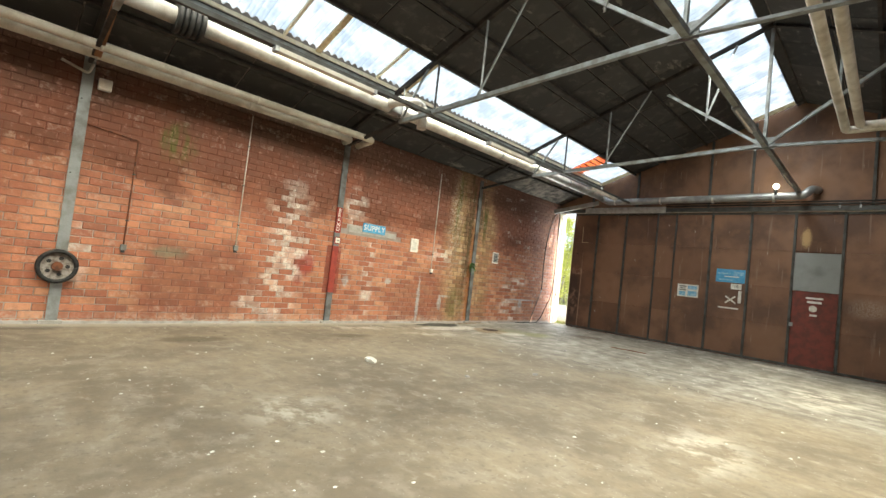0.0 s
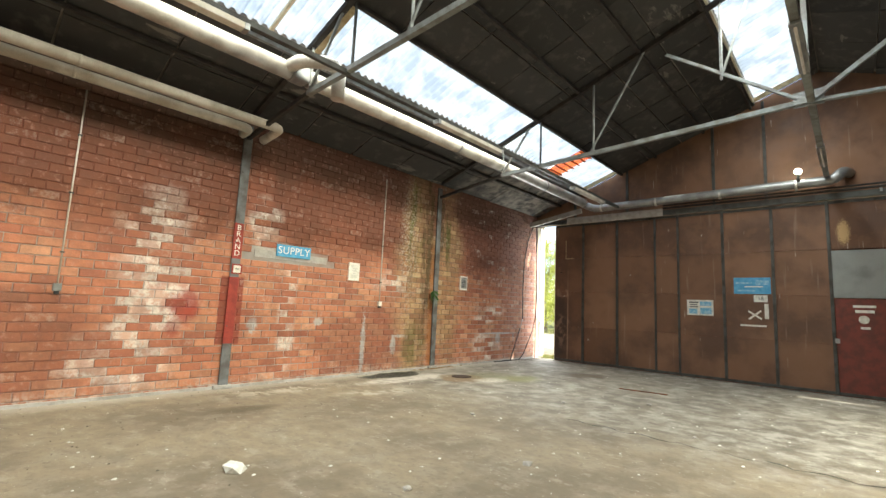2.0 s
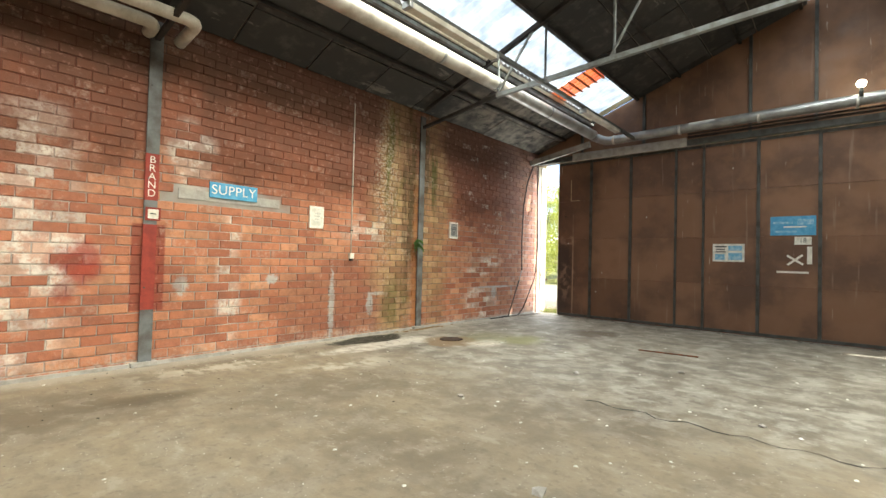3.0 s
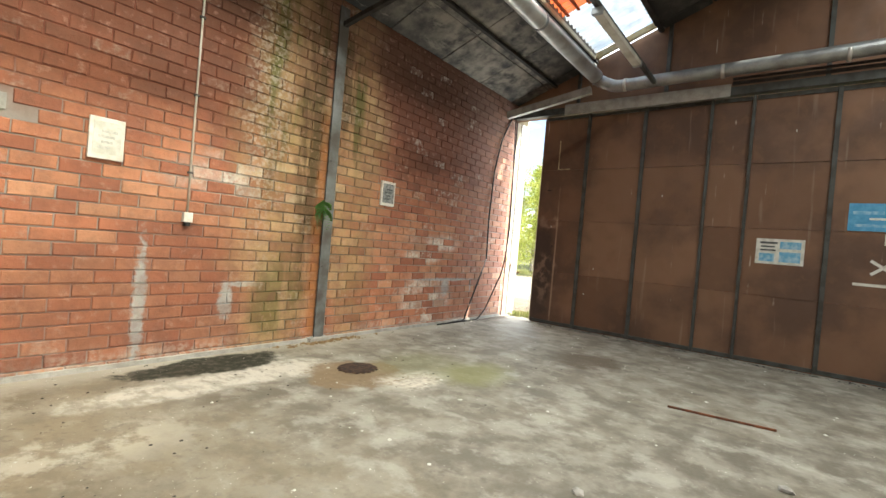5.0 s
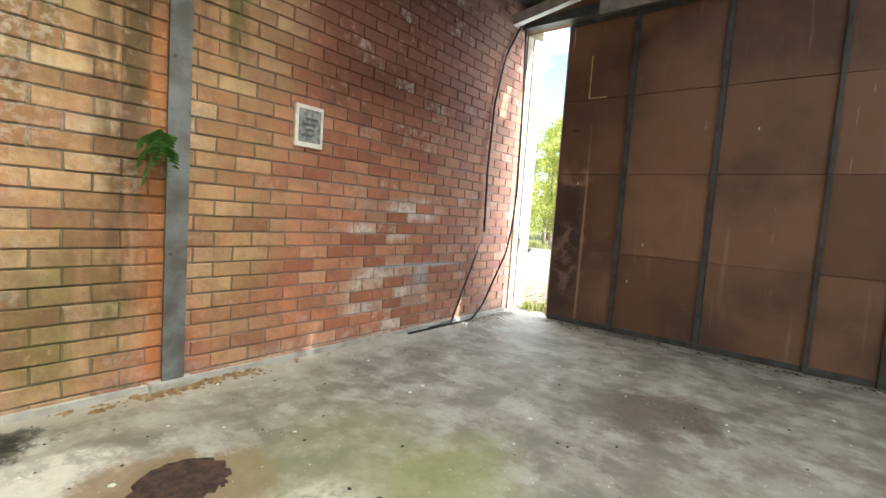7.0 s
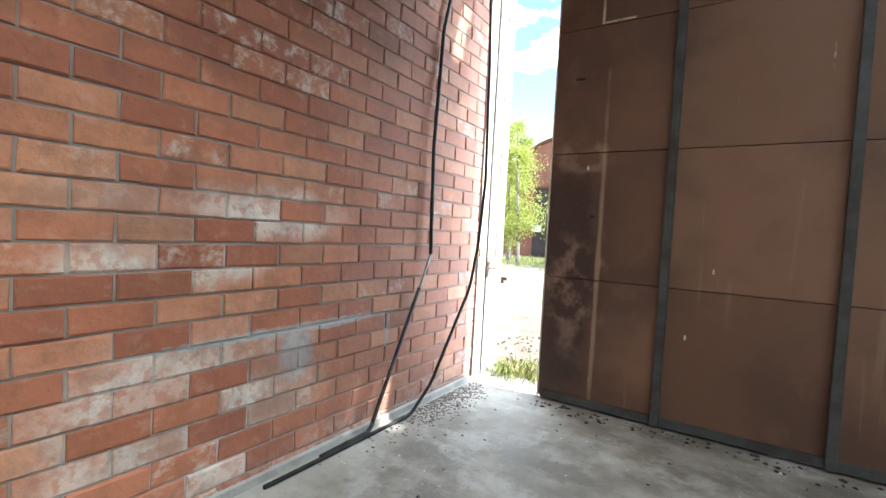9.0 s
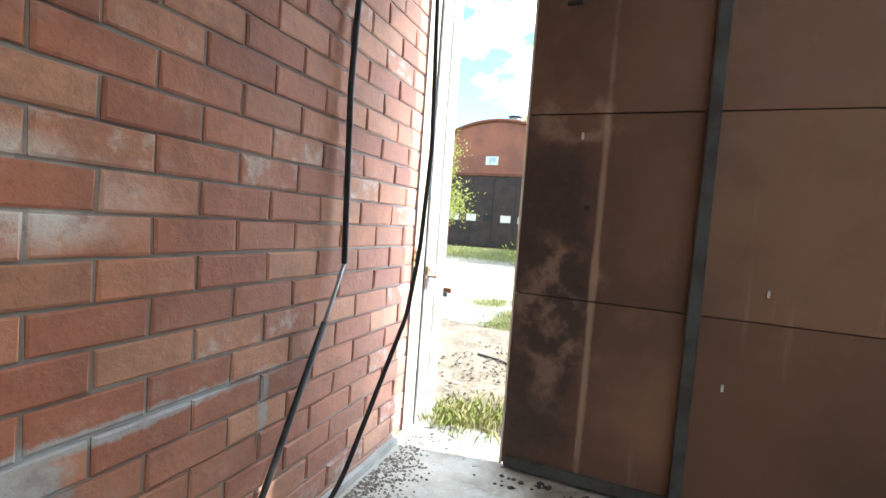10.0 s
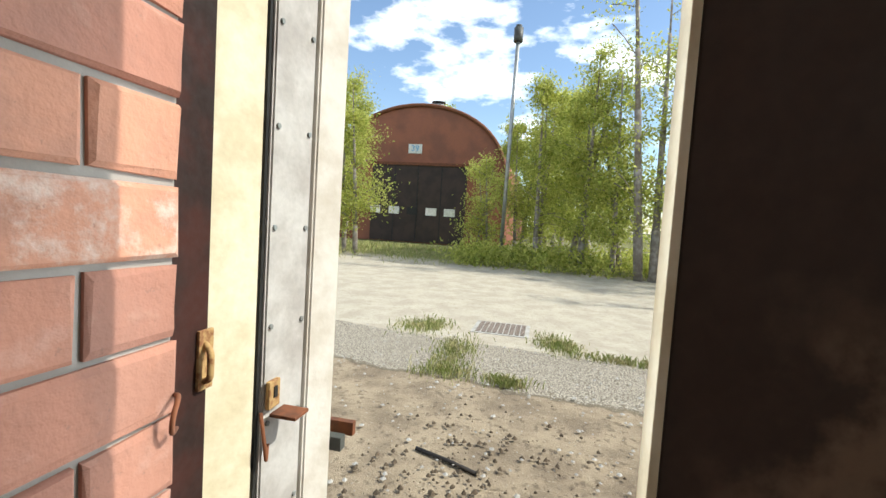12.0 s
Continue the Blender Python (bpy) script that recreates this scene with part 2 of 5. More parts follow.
def brick_material():
    n = Nodes("red_brick", 0.88, 0, 0.2)
    r = n.own_random()
    ramp = n.add("ShaderNodeValToRGB")
    e = ramp.color_ramp.elements
    e[0].color, e[1].color = (0.33, 0.115, 0.07, 1), (0.60, 0.31, 0.185, 1)
    for p, q in ((0.3, (0.43, 0.16, 0.092, 1)), (0.62, (0.50, 0.205, 0.115, 1)), (0.9, (0.51, 0.24, 0.14, 1))):
        e.new(p).color = q
    n.put(ramp.inputs[0], r)
    c = ramp.outputs[0]
    c, fine, mid = wall_stains(n, c, r)
    smear = n.noise(3.0, 6, 0.6, None, (1, 1, 0.35))
    c = n.mix(n.math("MULTIPLY", n.step(smear, 0.5, 0.72), 0.25), c, (0.17, 0.06, 0.045))
    chalk = n.noise(11, 5, 0.65)
    c = n.mix(n.math("MULTIPLY", n.step(chalk, 0.54, 0.7), 0.4), c, (0.55, 0.33, 0.26))
    grime = n.noise(6, 6, 0.7)
    c = n.mix(n.math("MULTIPLY", n.step(grime, 0.42, 0.64), 0.38), c, (0.15, 0.072, 0.055))
    x_ = n.axes()[0]
    # old white distemper left on single bricks, and dark pits
    odd = n.math("FRACT", n.math("MULTIPLY", r, 17.31))
    flake = n.math("MULTIPLY", n.step(odd, 0.86, 0.9), n.step(n.noise(13, 6, 0.7), 0.46, 0.68))
    c = n.mix(n.math("MULTIPLY", flake, n.step(x_, 11.0, 12.5, 0.25, 0.7)), c, (0.62, 0.56, 0.49))
    c = n.mix(n.math("MULTIPLY", n.step(odd, 0.22, 0.10), 0.3), c, (0.13, 0.05, 0.038))
    pit = n.noise(55, 4, 0.7)
    c = n.mix(n.math("MULTIPLY", n.step(pit, 0.64, 0.7), 0.4), c, (0.09, 0.045, 0.035))
    c = n.mix(0.07, c, (0.34, 0.29, 0.17))
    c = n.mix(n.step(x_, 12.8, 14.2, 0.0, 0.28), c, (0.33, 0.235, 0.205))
    n.bump(n.math("ADD", n.math("ADD", n.math("MULTIPLY", chalk, 1.5), fine), n.math("MULTIPLY", pit, -0.4)), 0.4, 0.008)
    return n.done(c)


def mortar_material():
    n = Nodes("mortar", 0.95, 0, 0.1)
    c, fine, mid = wall_stains(n, n.mix(n.noise(5, 4), (0.22, 0.195, 0.17), (0.38, 0.365, 0.34)), None)
    n.bump(fine, 0.5, 0.006)
    return n.done(c)


def floor_material():
    n = Nodes("old_concrete_floor", 0.8, 0, 0.3)
    x, y, z = n.axes()
    rag, mid, fine, grit = n.noise(0.7, 6), n.noise(3.0, 6, 0.6), n.noise(14, 5, 0.65), n.noise(70, 3)
    c = n.mix(n.step(rag, 0.40, 0.60), (0.17, 0.140, 0.096), (0.265, 0.22, 0.15))
    c = n.mix(n.math("MULTIPLY", n.step(mid, 0.42, 0.64), 0.7), c, (0.29, 0.255, 0.195))
    c = n.mix(n.math("MULTIPLY", n.step(fine, 0.54, 0.68), 0.5), c, (0.13, 0.11, 0.085))
    swirl = n.noise(5.5, 7, 0.72, None, (1.0, 0.6, 1.0))
    c = n.mix(n.math("MULTIPLY", n.step(swirl, 0.46, 0.62), 0.42), c, (0.16, 0.135, 0.10))
    c = n.mix(n.math("MULTIPLY", n.step(swirl, 0.36, 0.44, 1.0, 0.0), 0.35), c, (0.40, 0.37, 0.30))
    damp = n.step(x, 7.0, 9.5)
    c = n.mix(n.math("MULTIPLY", damp, 0.6), c, n.mix(n.step(mid, 0.35, 0.65), (0.15, 0.145, 0.125), (0.36, 0.35, 0.31)))
    # black silt by the wall, white lime round it, rust and moss
    torn = n.noise(2.6, 9, 0.68, None, (1.0, 0.75, 1.0))
    near = n.step(x, 7.2, 9.0)
    c = n.mix(n.math("MULTIPLY", n.step(torn, 0.50, 0.62), n.math("MULTIPLY", near, 0.6)), c, n.mix(fine, (0.30, 0.29, 0.25), (0.56, 0.54, 0.48)))
    c = n.mix(n.math("MULTIPLY", n.step(torn, 0.46, 0.36), n.math("MULTIPLY", near, 0.7)), c, n.mix(fine, (0.09, 0.08, 0.065), (0.20, 0.18, 0.145)))
    lime = n.math("MAXIMUM", n.blob(x, y, 8.5, 8.35, 0.95, 0.24, torn, 0.22, 0.85), n.blob(x, y, 9.35, 8.35, 0.55, 0.3, torn, 0.22, 0.85))
    lime = n.math("MULTIPLY", lime, n.step(swirl, 0.60, 0.44, 0.35, 1.0))
    c = n.mix(lime, c, n.mix(fine, (0.50, 0.48, 0.42), (0.70, 0.67, 0.60)))
    c = n.mix(n.blob(x, y, 9.85, 7.8, 0.52, 0.5, torn, 0.12, 0.85), c, n.mix(fine, (0.15, 0.10, 0.055), (0.30, 0.22, 0.13)))
    c = n.mix(n.math("MULTIPLY", n.blob(x, y, 10.2, 7.3, 0.42, 0.26, torn, 0.4, 0.85), n.step(fine, 0.75, 0.35)), c, (0.70, 0.66, 0.58))
    c = n.mix(n.blob(x, y, 9.6, 9.05, 0.7, 0.14, fine, 0.5, 0.8), c, (0.10, 0.085, 0.05))
    c = n.mix(n.blob(x, y, 10.95, 7.05, 0.5, 0.36, torn, 0.5, 0.62), c, n.mix(fine, (0.17, 0.185, 0.05), (0.33, 0.33, 0.14)))
    c = n.mix(n.blob(x, y, 10.7, 7.7, 0.55, 0.4, mid, 0.6, 0.4), c, (0.22, 0.23, 0.10))
    c = n.mix(n.blob(x, y, 12.85, 6.45, 0.55, 0.36, torn, 0.3, 0.85), c, n.mix(fine, (0.07, 0.052, 0.036), (0.17, 0.13, 0.09)))
    c = n.mix(n.blob(x, y, 5.1, 7.65, 0.4, 0.2, mid, 0.4, 0.7), c, (0.11, 0.085, 0.055))
    c = n.mix(n.blob(x, y, 2.2, 7.7, 0.5, 0.22, mid, 0.4, 0.7), c, (0.11, 0.085, 0.055))
    c = n.mix(n.blob(x, y, 0.2, 8.9, 0.6, 0.2, mid, 0.4, 0.7), c, (0.08, 0.065, 0.05))
    # pale patches; the first two are pools of sunlight painted into the floor colour
    for cx, cy, rx, ry in ((5.0, 1.2, 0.55, 0.35), (10.3, 0.8, 0.7, 0.45), (2.0, 4.0, 0.3, 0.4), (6.3, 8.6, 0.7, 0.3), (7.3, 7.6, 0.5, 0.3)):
        c = n.mix(n.math("MULTIPLY", n.blob(x, y, cx, cy, rx * 1.6, ry * 1.2, torn, 0.6, 0.6), n.step(torn, 0.47, 0.58)), c, (0.58, 0.54, 0.45))
    edge = n.math("ADD", y, n.math("MULTIPLY", fine, 0.35))
    c = n.mix(n.math("MULTIPLY", n.step(edge, 8.95, 9.3), 0.6), c, (0.42, 0.39, 0.33))
    c = n.mix(n.blob(x, y, 8.85, 8.88, 0.78, 0.29, torn, 0.12, 0.97), c, n.mix(n.step(fine, 0.45, 0.65), (0.018, 0.020, 0.013), (0.075, 0.072, 0.055)))
    flecks = n.math("MULTIPLY", n.step(n.noise(38, 2), 0.69, 0.73), n.step(mid, 0.4, 0.6))
    c = n.mix(flecks, c, (0.72, 0.70, 0.62))
    n.bump(n.math("ADD", n.math("MULTIPLY", fine, 0.7), n.math("MULTIPLY", grit, 0.3)), 0.35, 0.012)
    return n.done(c, n.step(mid, 0.3, 0.7, 0.62, 0.9))


def panel_material():
    n = Nodes("brown_hardboard", 0.62, 0, 0.35)
    x, y, z = n.axes()
    r = n.own_random()
    rag, mid, fine = n.noise(0.9, 5), n.noise(3.5, 6, 0.6), n.noise(40, 3)
    c = n.mix(r, (0.155, 0.082, 0.048), (0.235, 0.130, 0.077))
    c = n.mix(n.math("MULTIPLY", n.step(rag, 0.4, 0.65), 0.75), c, (0.080, 0.047, 0.034))
    c = n.mix(n.math("MULTIPLY", n.step(mid, 0.52, 0.7), 0.5), c, (0.20, 0.115, 0.068))
    drip = n.noise(9, 4, 0.5, None, (1, 1, 0.07))
    c = n.mix(n.math("MULTIPLY", n.step(drip, 0.63, 0.72), 0.22), c, (0.42, 0.33, 0.25))
    streak = n.noise(16, 3, 0.5, None, (1, 1, 0.05))
    c = n.mix(n.math("MULTIPLY", n.step(streak, 0.69, 0.72), n.math("MULTIPLY", n.step(mid, 0.5, 0.6), 0.6)), c, (0.55, 0.48, 0.40))
    smoke = n.noise(2.4, 7, 0.6)
    burnt = n.blob(y, z, 8.42, 1.05, 0.26, 1.1, smoke, 0.35, 0.85)
    c = n.mix(burnt, c, n.mix(fine, (0.030, 0.021, 0.018), (0.065, 0.043, 0.034)))
    rim_ = n.math("MULTIPLY", n.step(n.math("ABSOLUTE", n.math("SUBTRACT", smoke, 0.52)), 0.0, 0.10, 1.0, 0.0), n.math("MAXIMUM", n.blob(y, z, 8.32, 0.95, 0.24, 0.42, mid, 0.3), n.blob(y, z, 8.3, 2.08, 0.24, 0.14, mid, 0.3)))
    c = n.mix(n.math("MULTIPLY", rim_, 0.42), c, (0.40, 0.27, 0.18))
    c = n.mix(n.blob(y, z, 8.12, 1.1, 0.018, 1.3, mid, 0.5, 0.6), c, (0.42, 0.30, 0.20))
    c = n.mix(n.blob(y, z, 1.66, 3.5, 0.1, 0.24, fine, 0.3, 0.85), c, (0.52, 0.36, 0.17))
    c = n.mix(n.math("MULTIPLY", n.blob(y, z, 0.35, 1.75, 0.4, 0.25, fine, 0.4, 0.5), n.step(fine, 0.45, 0.6)), c, (0.45, 0.40, 0.34))
    n.bump(n.math("ADD", mid, n.math("MULTIPLY", fine, 0.2)), 0.12, 0.01)
    return n.done(c, n.step(mid, 0.3, 0.7, 0.45, 0.75))


def ceiling_material():
    n = Nodes("dark_ceiling_board", 0.85, 0, 0.2)
    x, y, z = n.axes()
    r = n.geo.outputs["Random Per Island"]
    rag, mid, fine = n.noise(0.8, 5), n.noise(4, 6, 0.6), n.noise(45, 3)
    c = n.mix(r, (0.040, 0.041, 0.041), (0.075, 0.074, 0.072))
    c = n.mix(n.math("MULTIPLY", n.step(mid, 0.5, 0.7), 0.5), c, (0.13, 0.122, 0.11))
    c = n.mix(n.math("MULTIPLY", n.step(n.noise(1.6, 6, 0.7, None, (0.5, 2.0, 1.0)), 0.60, 0.66), 0.5), c, (0.32, 0.30, 0.26))
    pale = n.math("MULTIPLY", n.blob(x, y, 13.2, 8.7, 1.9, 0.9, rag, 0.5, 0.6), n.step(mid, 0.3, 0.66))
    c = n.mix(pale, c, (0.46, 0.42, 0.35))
    n.bump(n.math("ADD", mid, fine), 0.2, 0.01)
    return n.done(c)


def sheet_material(name, dim, bright):
    """Weathered translucent corrugated sheet."""
    m = bpy.data.materials.new(name)
    m.use_nodes = True
    t = m.node_tree
    t.nodes.clear()
    out, mixer = t.nodes.new("ShaderNodeOutputMaterial"), t.nodes.new("ShaderNodeMixShader")
    a, b = t.nodes.new("ShaderNodeBsdfTranslucent"), t.nodes.new("ShaderNodeBsdfTransparent")
    g = t.nodes.new("ShaderNodeNewGeometry")
    nz, rp = t.nodes.new("ShaderNodeTexNoise"), t.nodes.new("ShaderNodeValToRGB")
    nz.inputs["Scale"].default_value, nz.inputs["Detail"].default_value = 2.5, 6
    rp.color_ramp.elements[0].color, rp.color_ramp.elements[1].color = dim, bright
    rp.color_ramp.elements[0].position, rp.color_ramp.elements[1].position = 0.38, 0.6
    t.links.new(g.outputs["Position"], nz.inputs["Vector"])
    t.links.new(nz.outputs["Fac"], rp.inputs["Fac"])
    t.links.new(rp.outputs["Color"], a.inputs["Color"])
    b.inputs["Color"].default_value = (0.7, 0.82, 0.95, 1)
    mixer.inputs[0].default_value = 0.04
    t.links.new(a.outputs[0], mixer.inputs[1])
    t.links.new(b.outputs[0], mixer.inputs[2])
    t.links.new(mixer.outputs[0], out.inputs["Surface"])
    return m


BRICK, MORTAR, FLOOR, PANEL, CEILING, SHEET = brick_material(), mortar_material(), floor_material(), panel_material(), ceiling_material(), sheet_material("translucent_sheet", (0.21, 0.24, 0.265, 1), (0.36, 0.37, 0.37, 1))
ORANGE_SHEET = sheet_material("orange_sheet", (0.34, 0.055, 0.012, 1), (0.46, 0.10, 0.025, 1))
STEEL = worn("grey_painted_steel", (0.24, 0.27, 0.27), (0.15, 0.15, 0.14), 5, 0.5, 0.0, 50)
STILE = worn("grey_green_steel", (0.075, 0.082, 0.076), (0.045, 0.043, 0.038), 5, 0.5)
RUSTED = worn("rusted_steel", (0.20, 0.075, 0.035), (0.09, 0.04, 0.025), 14, 0.85)
GALV = worn("galvanised_steel", (0.36, 0.38, 0.38), (0.25, 0.26, 0.26), 4, 0.42, 0.6)
LAGGING = worn("white_pipe_lagging", (0.66, 0.64, 0.57), (0.46, 0.43, 0.36), 3, 0.6)
DUCT = worn("silver_duct", (0.62, 0.62, 0.58), (0.40, 0.38, 0.34), 3, 0.42, 0.35)
DARK = worn("dark_timber", (0.045, 0.04, 0.035), (0.025, 0.022, 0.02), 5, 0.8)
CREAM = worn("cream_paint", (0.74, 0.69, 0.52), (0.62, 0.55, 0.38), 9, 0.55)
WHITE = worn("white_paint", (0.82, 0.80, 0.74), (0.68, 0.64, 0.56), 9, 0.5)
BLACK = worn("black_rubber", (0.015, 0.015, 0.015), (0.03, 0.03, 0.028), 20, 0.6)
CONCRETE = worn("concrete", (0.40, 0.39, 0.36), (0.29, 0.28, 0.25), 6, 0.9)
BLUE = worn("blue_sign_paint", (0.07, 0.30, 0.52), (0.12, 0.38, 0.60), 12, 0.45)
PAPER = worn("old_paper", (0.72, 0.72, 0.66), (0.55, 0.55, 0.48), 12, 0.8)
INK = worn("dark_print", (0.06, 0.07, 0.07), (0.12, 0.13, 0.13), 20, 0.8)
PRINT = worn("blue_print", (0.14, 0.38, 0.58), (0.35, 0.55, 0.66), 16, 0.7)
REDBOARD = worn("red_brown_board", (0.17, 0.045, 0.033), (0.11, 0.04, 0.03), 5, 0.6)
REDPAINT = worn("red_paint", (0.30, 0.05, 0.035), (0.22, 0.04, 0.03), 8, 0.6)
YELLOWED = worn("yellowed_sheet_edge", (0.55, 0.46, 0.28), (0.40, 0.30, 0.16), 9, 0.7)


# ---- building blocks ----
def box_into(bm, x0, x1, y0, y1, z0, z1, bevel=0.0):
    r = bmesh.ops.create_cube(bm, size=1, matrix=Matrix.LocRotScale(((x0 + x1) / 2, (y0 + y1) / 2, (z0 + z1) / 2), None, (abs(x1 - x0), abs(y1 - y0), abs(z1 - z0))))
    if bevel:
        es = list({e for v in r["verts"] for e in v.link_edges})
        bmesh.ops.bevel(bm, geom=es, offset=bevel, segments=2, affect="EDGES", profile=0.6)


def box(x0, x1, y0, y1, z0, z1, bevel=0.0):
    bm = bmesh.new()
    box_into(bm, x0, x1, y0, y1, z0, z1, bevel)
    return bm


def bar_into(bm, a, b, w, h=None, up=(0, 0, 1)):
    """A straight bar of w x h between two points."""
    a, b = Vector(a), Vector(b)
    d = b - a
    q = d.to_track_quat("X", "Z")
    bmesh.ops.create_cube(bm, size=1, matrix=Matrix.LocRotScale((a + b) / 2, q, (d.length, w, h or w)))


def angle_into(bm, a, b, w=0.06, t=0.008):
    """A rolled steel angle between two points."""
    a, b = Vector(a), Vector(b)
    d = b - a
    m = Matrix.LocRotScale(a, d.to_track_quat("X", "Z"), None)
    pts = ((0, 0), (w, 0), (w, t), (t, t), (t, w), (0, w))
    rings = [[bm.verts.new(m @ Vector((s, p - w / 2, q - w / 2))) for p, q in pts] for s in (0, d.length)]
    for i in range(6):
        j = (i + 1) % 6
        bm.faces.new((rings[0][i], rings[0][j], rings[1][j], rings[1][i]))
    bm.faces.new(rings[0][::-1])
    bm.faces.new(rings[1])


def tube_into(bm, pts, radius, sides=14, smooth_bend=0.0):
    """A round tube along points, with its ends closed."""
    pts = [Vector(p) for p in pts]
    if smooth_bend:
        out = [pts[0]]
        for p, q, s in zip(pts, pts[1:], pts[2:]):
            u, v = q + (p - q).normalized() * smooth_bend, q + (s - q).normalized() * smooth_bend
            out += [u.lerp(q, k).lerp(q.lerp(v, k), k) for k in (0, 0.25, 0.5, 0.75, 1)]
        pts = out + [pts[-1]]
    rings, ref = [], None
    for i, p in enumerate(pts):
        d = (pts[min(i + 1, len(pts) - 1)] - pts[max(i - 1, 0)]).normalized()
        if ref is None:
            ref = d.orthogonal().normalized()
        ref = (ref - d * ref.dot(d)).normalized()
        o = d.cross(ref)
        rings.append([bm.verts.new(p + (ref * math.cos(2 * math.pi * k / sides) + o * math.sin(2 * math.pi * k / sides)) * radius) for k in range(sides)])
    for a, b in zip(rings, rings[1:]):
        for k in range(sides):
            f = bm.faces.new((a[k], a[(k + 1) % sides], b[(k + 1) % sides], b[k]))
            f.smooth = True
    bm.faces.new(rings[0][::-1])
    bm.faces.new(rings[-1])


def tube(pts, radius, sides=14, smooth_bend=0.0):
    bm = bmesh.new()
    tube_into(bm, pts, radius, sides, smooth_bend)
    return bm


def mesh_of(name, bm, material):
    bmesh.ops.recalc_face_normals(bm, faces=bm.faces)
    me = bpy.data.meshes.new(name)
    bm.to_mesh(me)
    bm.free()
    me.materials.append(material)
    return me


def part(name, bm, material, parent=None, label=""):
    ob = new(name, mesh_of(name, bm, material))
    if parent is not None:
        ob.parent = parent
        ob.matrix_parent_inverse = parent.matrix_basis.inverted()
    if label:
        ob["label"] = label
    return ob


def thing(name, at, label, category, group="", kind=""):
    ob = new(name)
    ob.location = at
    ob.empty_display_size = 0.1
    return tagged(ob, label, category, group, kind)


def lettering(text, size, m, material, parent, name="lettering", spacing=1.0):
    cu = bpy.data.curves.new(name, "FONT")
    cu.body, cu.size, cu.align_x, cu.align_y, cu.extrude, cu.space_character = text, size, "CENTER", "CENTER", 0.002, spacing
    cu.materials.append(material)
    ob = new(name, cu)
    ob.matrix_basis = m
    ob.parent = parent
    ob.matrix_parent_inverse = parent.matrix_basis.inverted()
    return ob


# ---- the hall's structure ----
DOORWAY = (5.96, 7.03, 0.0, 2.19)        # bricked-up doorway
COURSE, LENGTH, JOINT = 0.1215, 0.31, 0.012

floor = tagged(part("floor", box(BACK, EAST + 0.02, SIDE, WALL + 0.3, -0.2, 0.0), FLOOR), "worn grey-brown concrete floor with stains and dust", "floor", kind="structure")
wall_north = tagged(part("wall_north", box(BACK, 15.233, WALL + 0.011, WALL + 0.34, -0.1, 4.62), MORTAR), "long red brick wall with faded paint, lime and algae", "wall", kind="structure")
tagged(part("wall_south", box(BACK, EAST, SIDE - 0.3, SIDE, -0.1, 4.6), worn("plain_brick_wall", (0.34, 0.13, 0.08), (0.24, 0.09, 0.06), 3, 0.9)), "plain red brick side wall", "wall", kind="structure")
tagged(part("wall_west", box(BACK - 0.3, BACK, SIDE - 0.3, WALL + 0.34, -0.1, 7.6), bpy.data.materials["plain_brick_wall"]), "plain red brick end wall", "wall", kind="structure")

# gable over the folding doors
bm = bmesh.new()
prof = [(SIDE, 4.24), (WALL + 0.3, 4.24), (WALL + 0.3, roof_z(WALL + 0.3) + 0.06), (RIDGE, roof_z(RIDGE + 0.001) + 0.06), (SIDE, EAVE + 0.06)]
va = [[bm.verts.new((x, y, z)) for y, z in prof] for x in (DOORS + 0.03, EAST + 0.05)]
bm.faces.new(va[0])
bm.faces.new(va[1][::-1])
for i in range(5):
    bm.faces.new((va[0][i], va[0][(i + 1) % 5], va[1][(i + 1) % 5], va[1][i]))
gable = tagged(part("wall_gable", bm, PANEL), "brown boarded gable above the folding doors", "wall", kind="structure")
for y in (7.9, 6.3, 4.1, 3.0, 0.4, -1.2):
    part("gable_post", box(DOORS - 0.03, DOORS + 0.028, y - 0.03, y + 0.03, 4.3, roof_z(y) - 0.02), STILE, gable)

# dark ceiling boards under the roof, one mesh
bm = bmesh.new()
rng = random.Random(4)
s = math.atan(PITCH)


def ceiling_strip(ya, yb, rows):
    for k in range(rows):
        y0, y1 = ya + (yb - ya) * k / rows, ya + (yb - ya) * (k + 1) / rows
        x = BACK
        while x < EAST:
            x1 = min(x + 1.22, EAST + 0.02)
            g = 0.006 + 0.012 * rng.random()
            dz = rng.uniform(-0.006, 0.006)
            q = [(x + g, y0 + g), (x1 - g, y0 + g), (x1 - g, y1 - g), (x + g, y1 - g)]
            lo = [bm.verts.new((px, py, roof_z(py) + dz + rng.uniform(-0.004, 0.004))) for px, py in q]
            hi = [bm.verts.new((v.co.x, v.co.y, v.co.z + 0.02)) for v in lo]
            bm.faces.new(lo)
            bm.faces.new(hi[::-1])
            for i in range(4):
                bm.faces.new((lo[i], lo[(i + 1) % 4], hi[(i + 1) % 4], hi[i]))
            x = x1


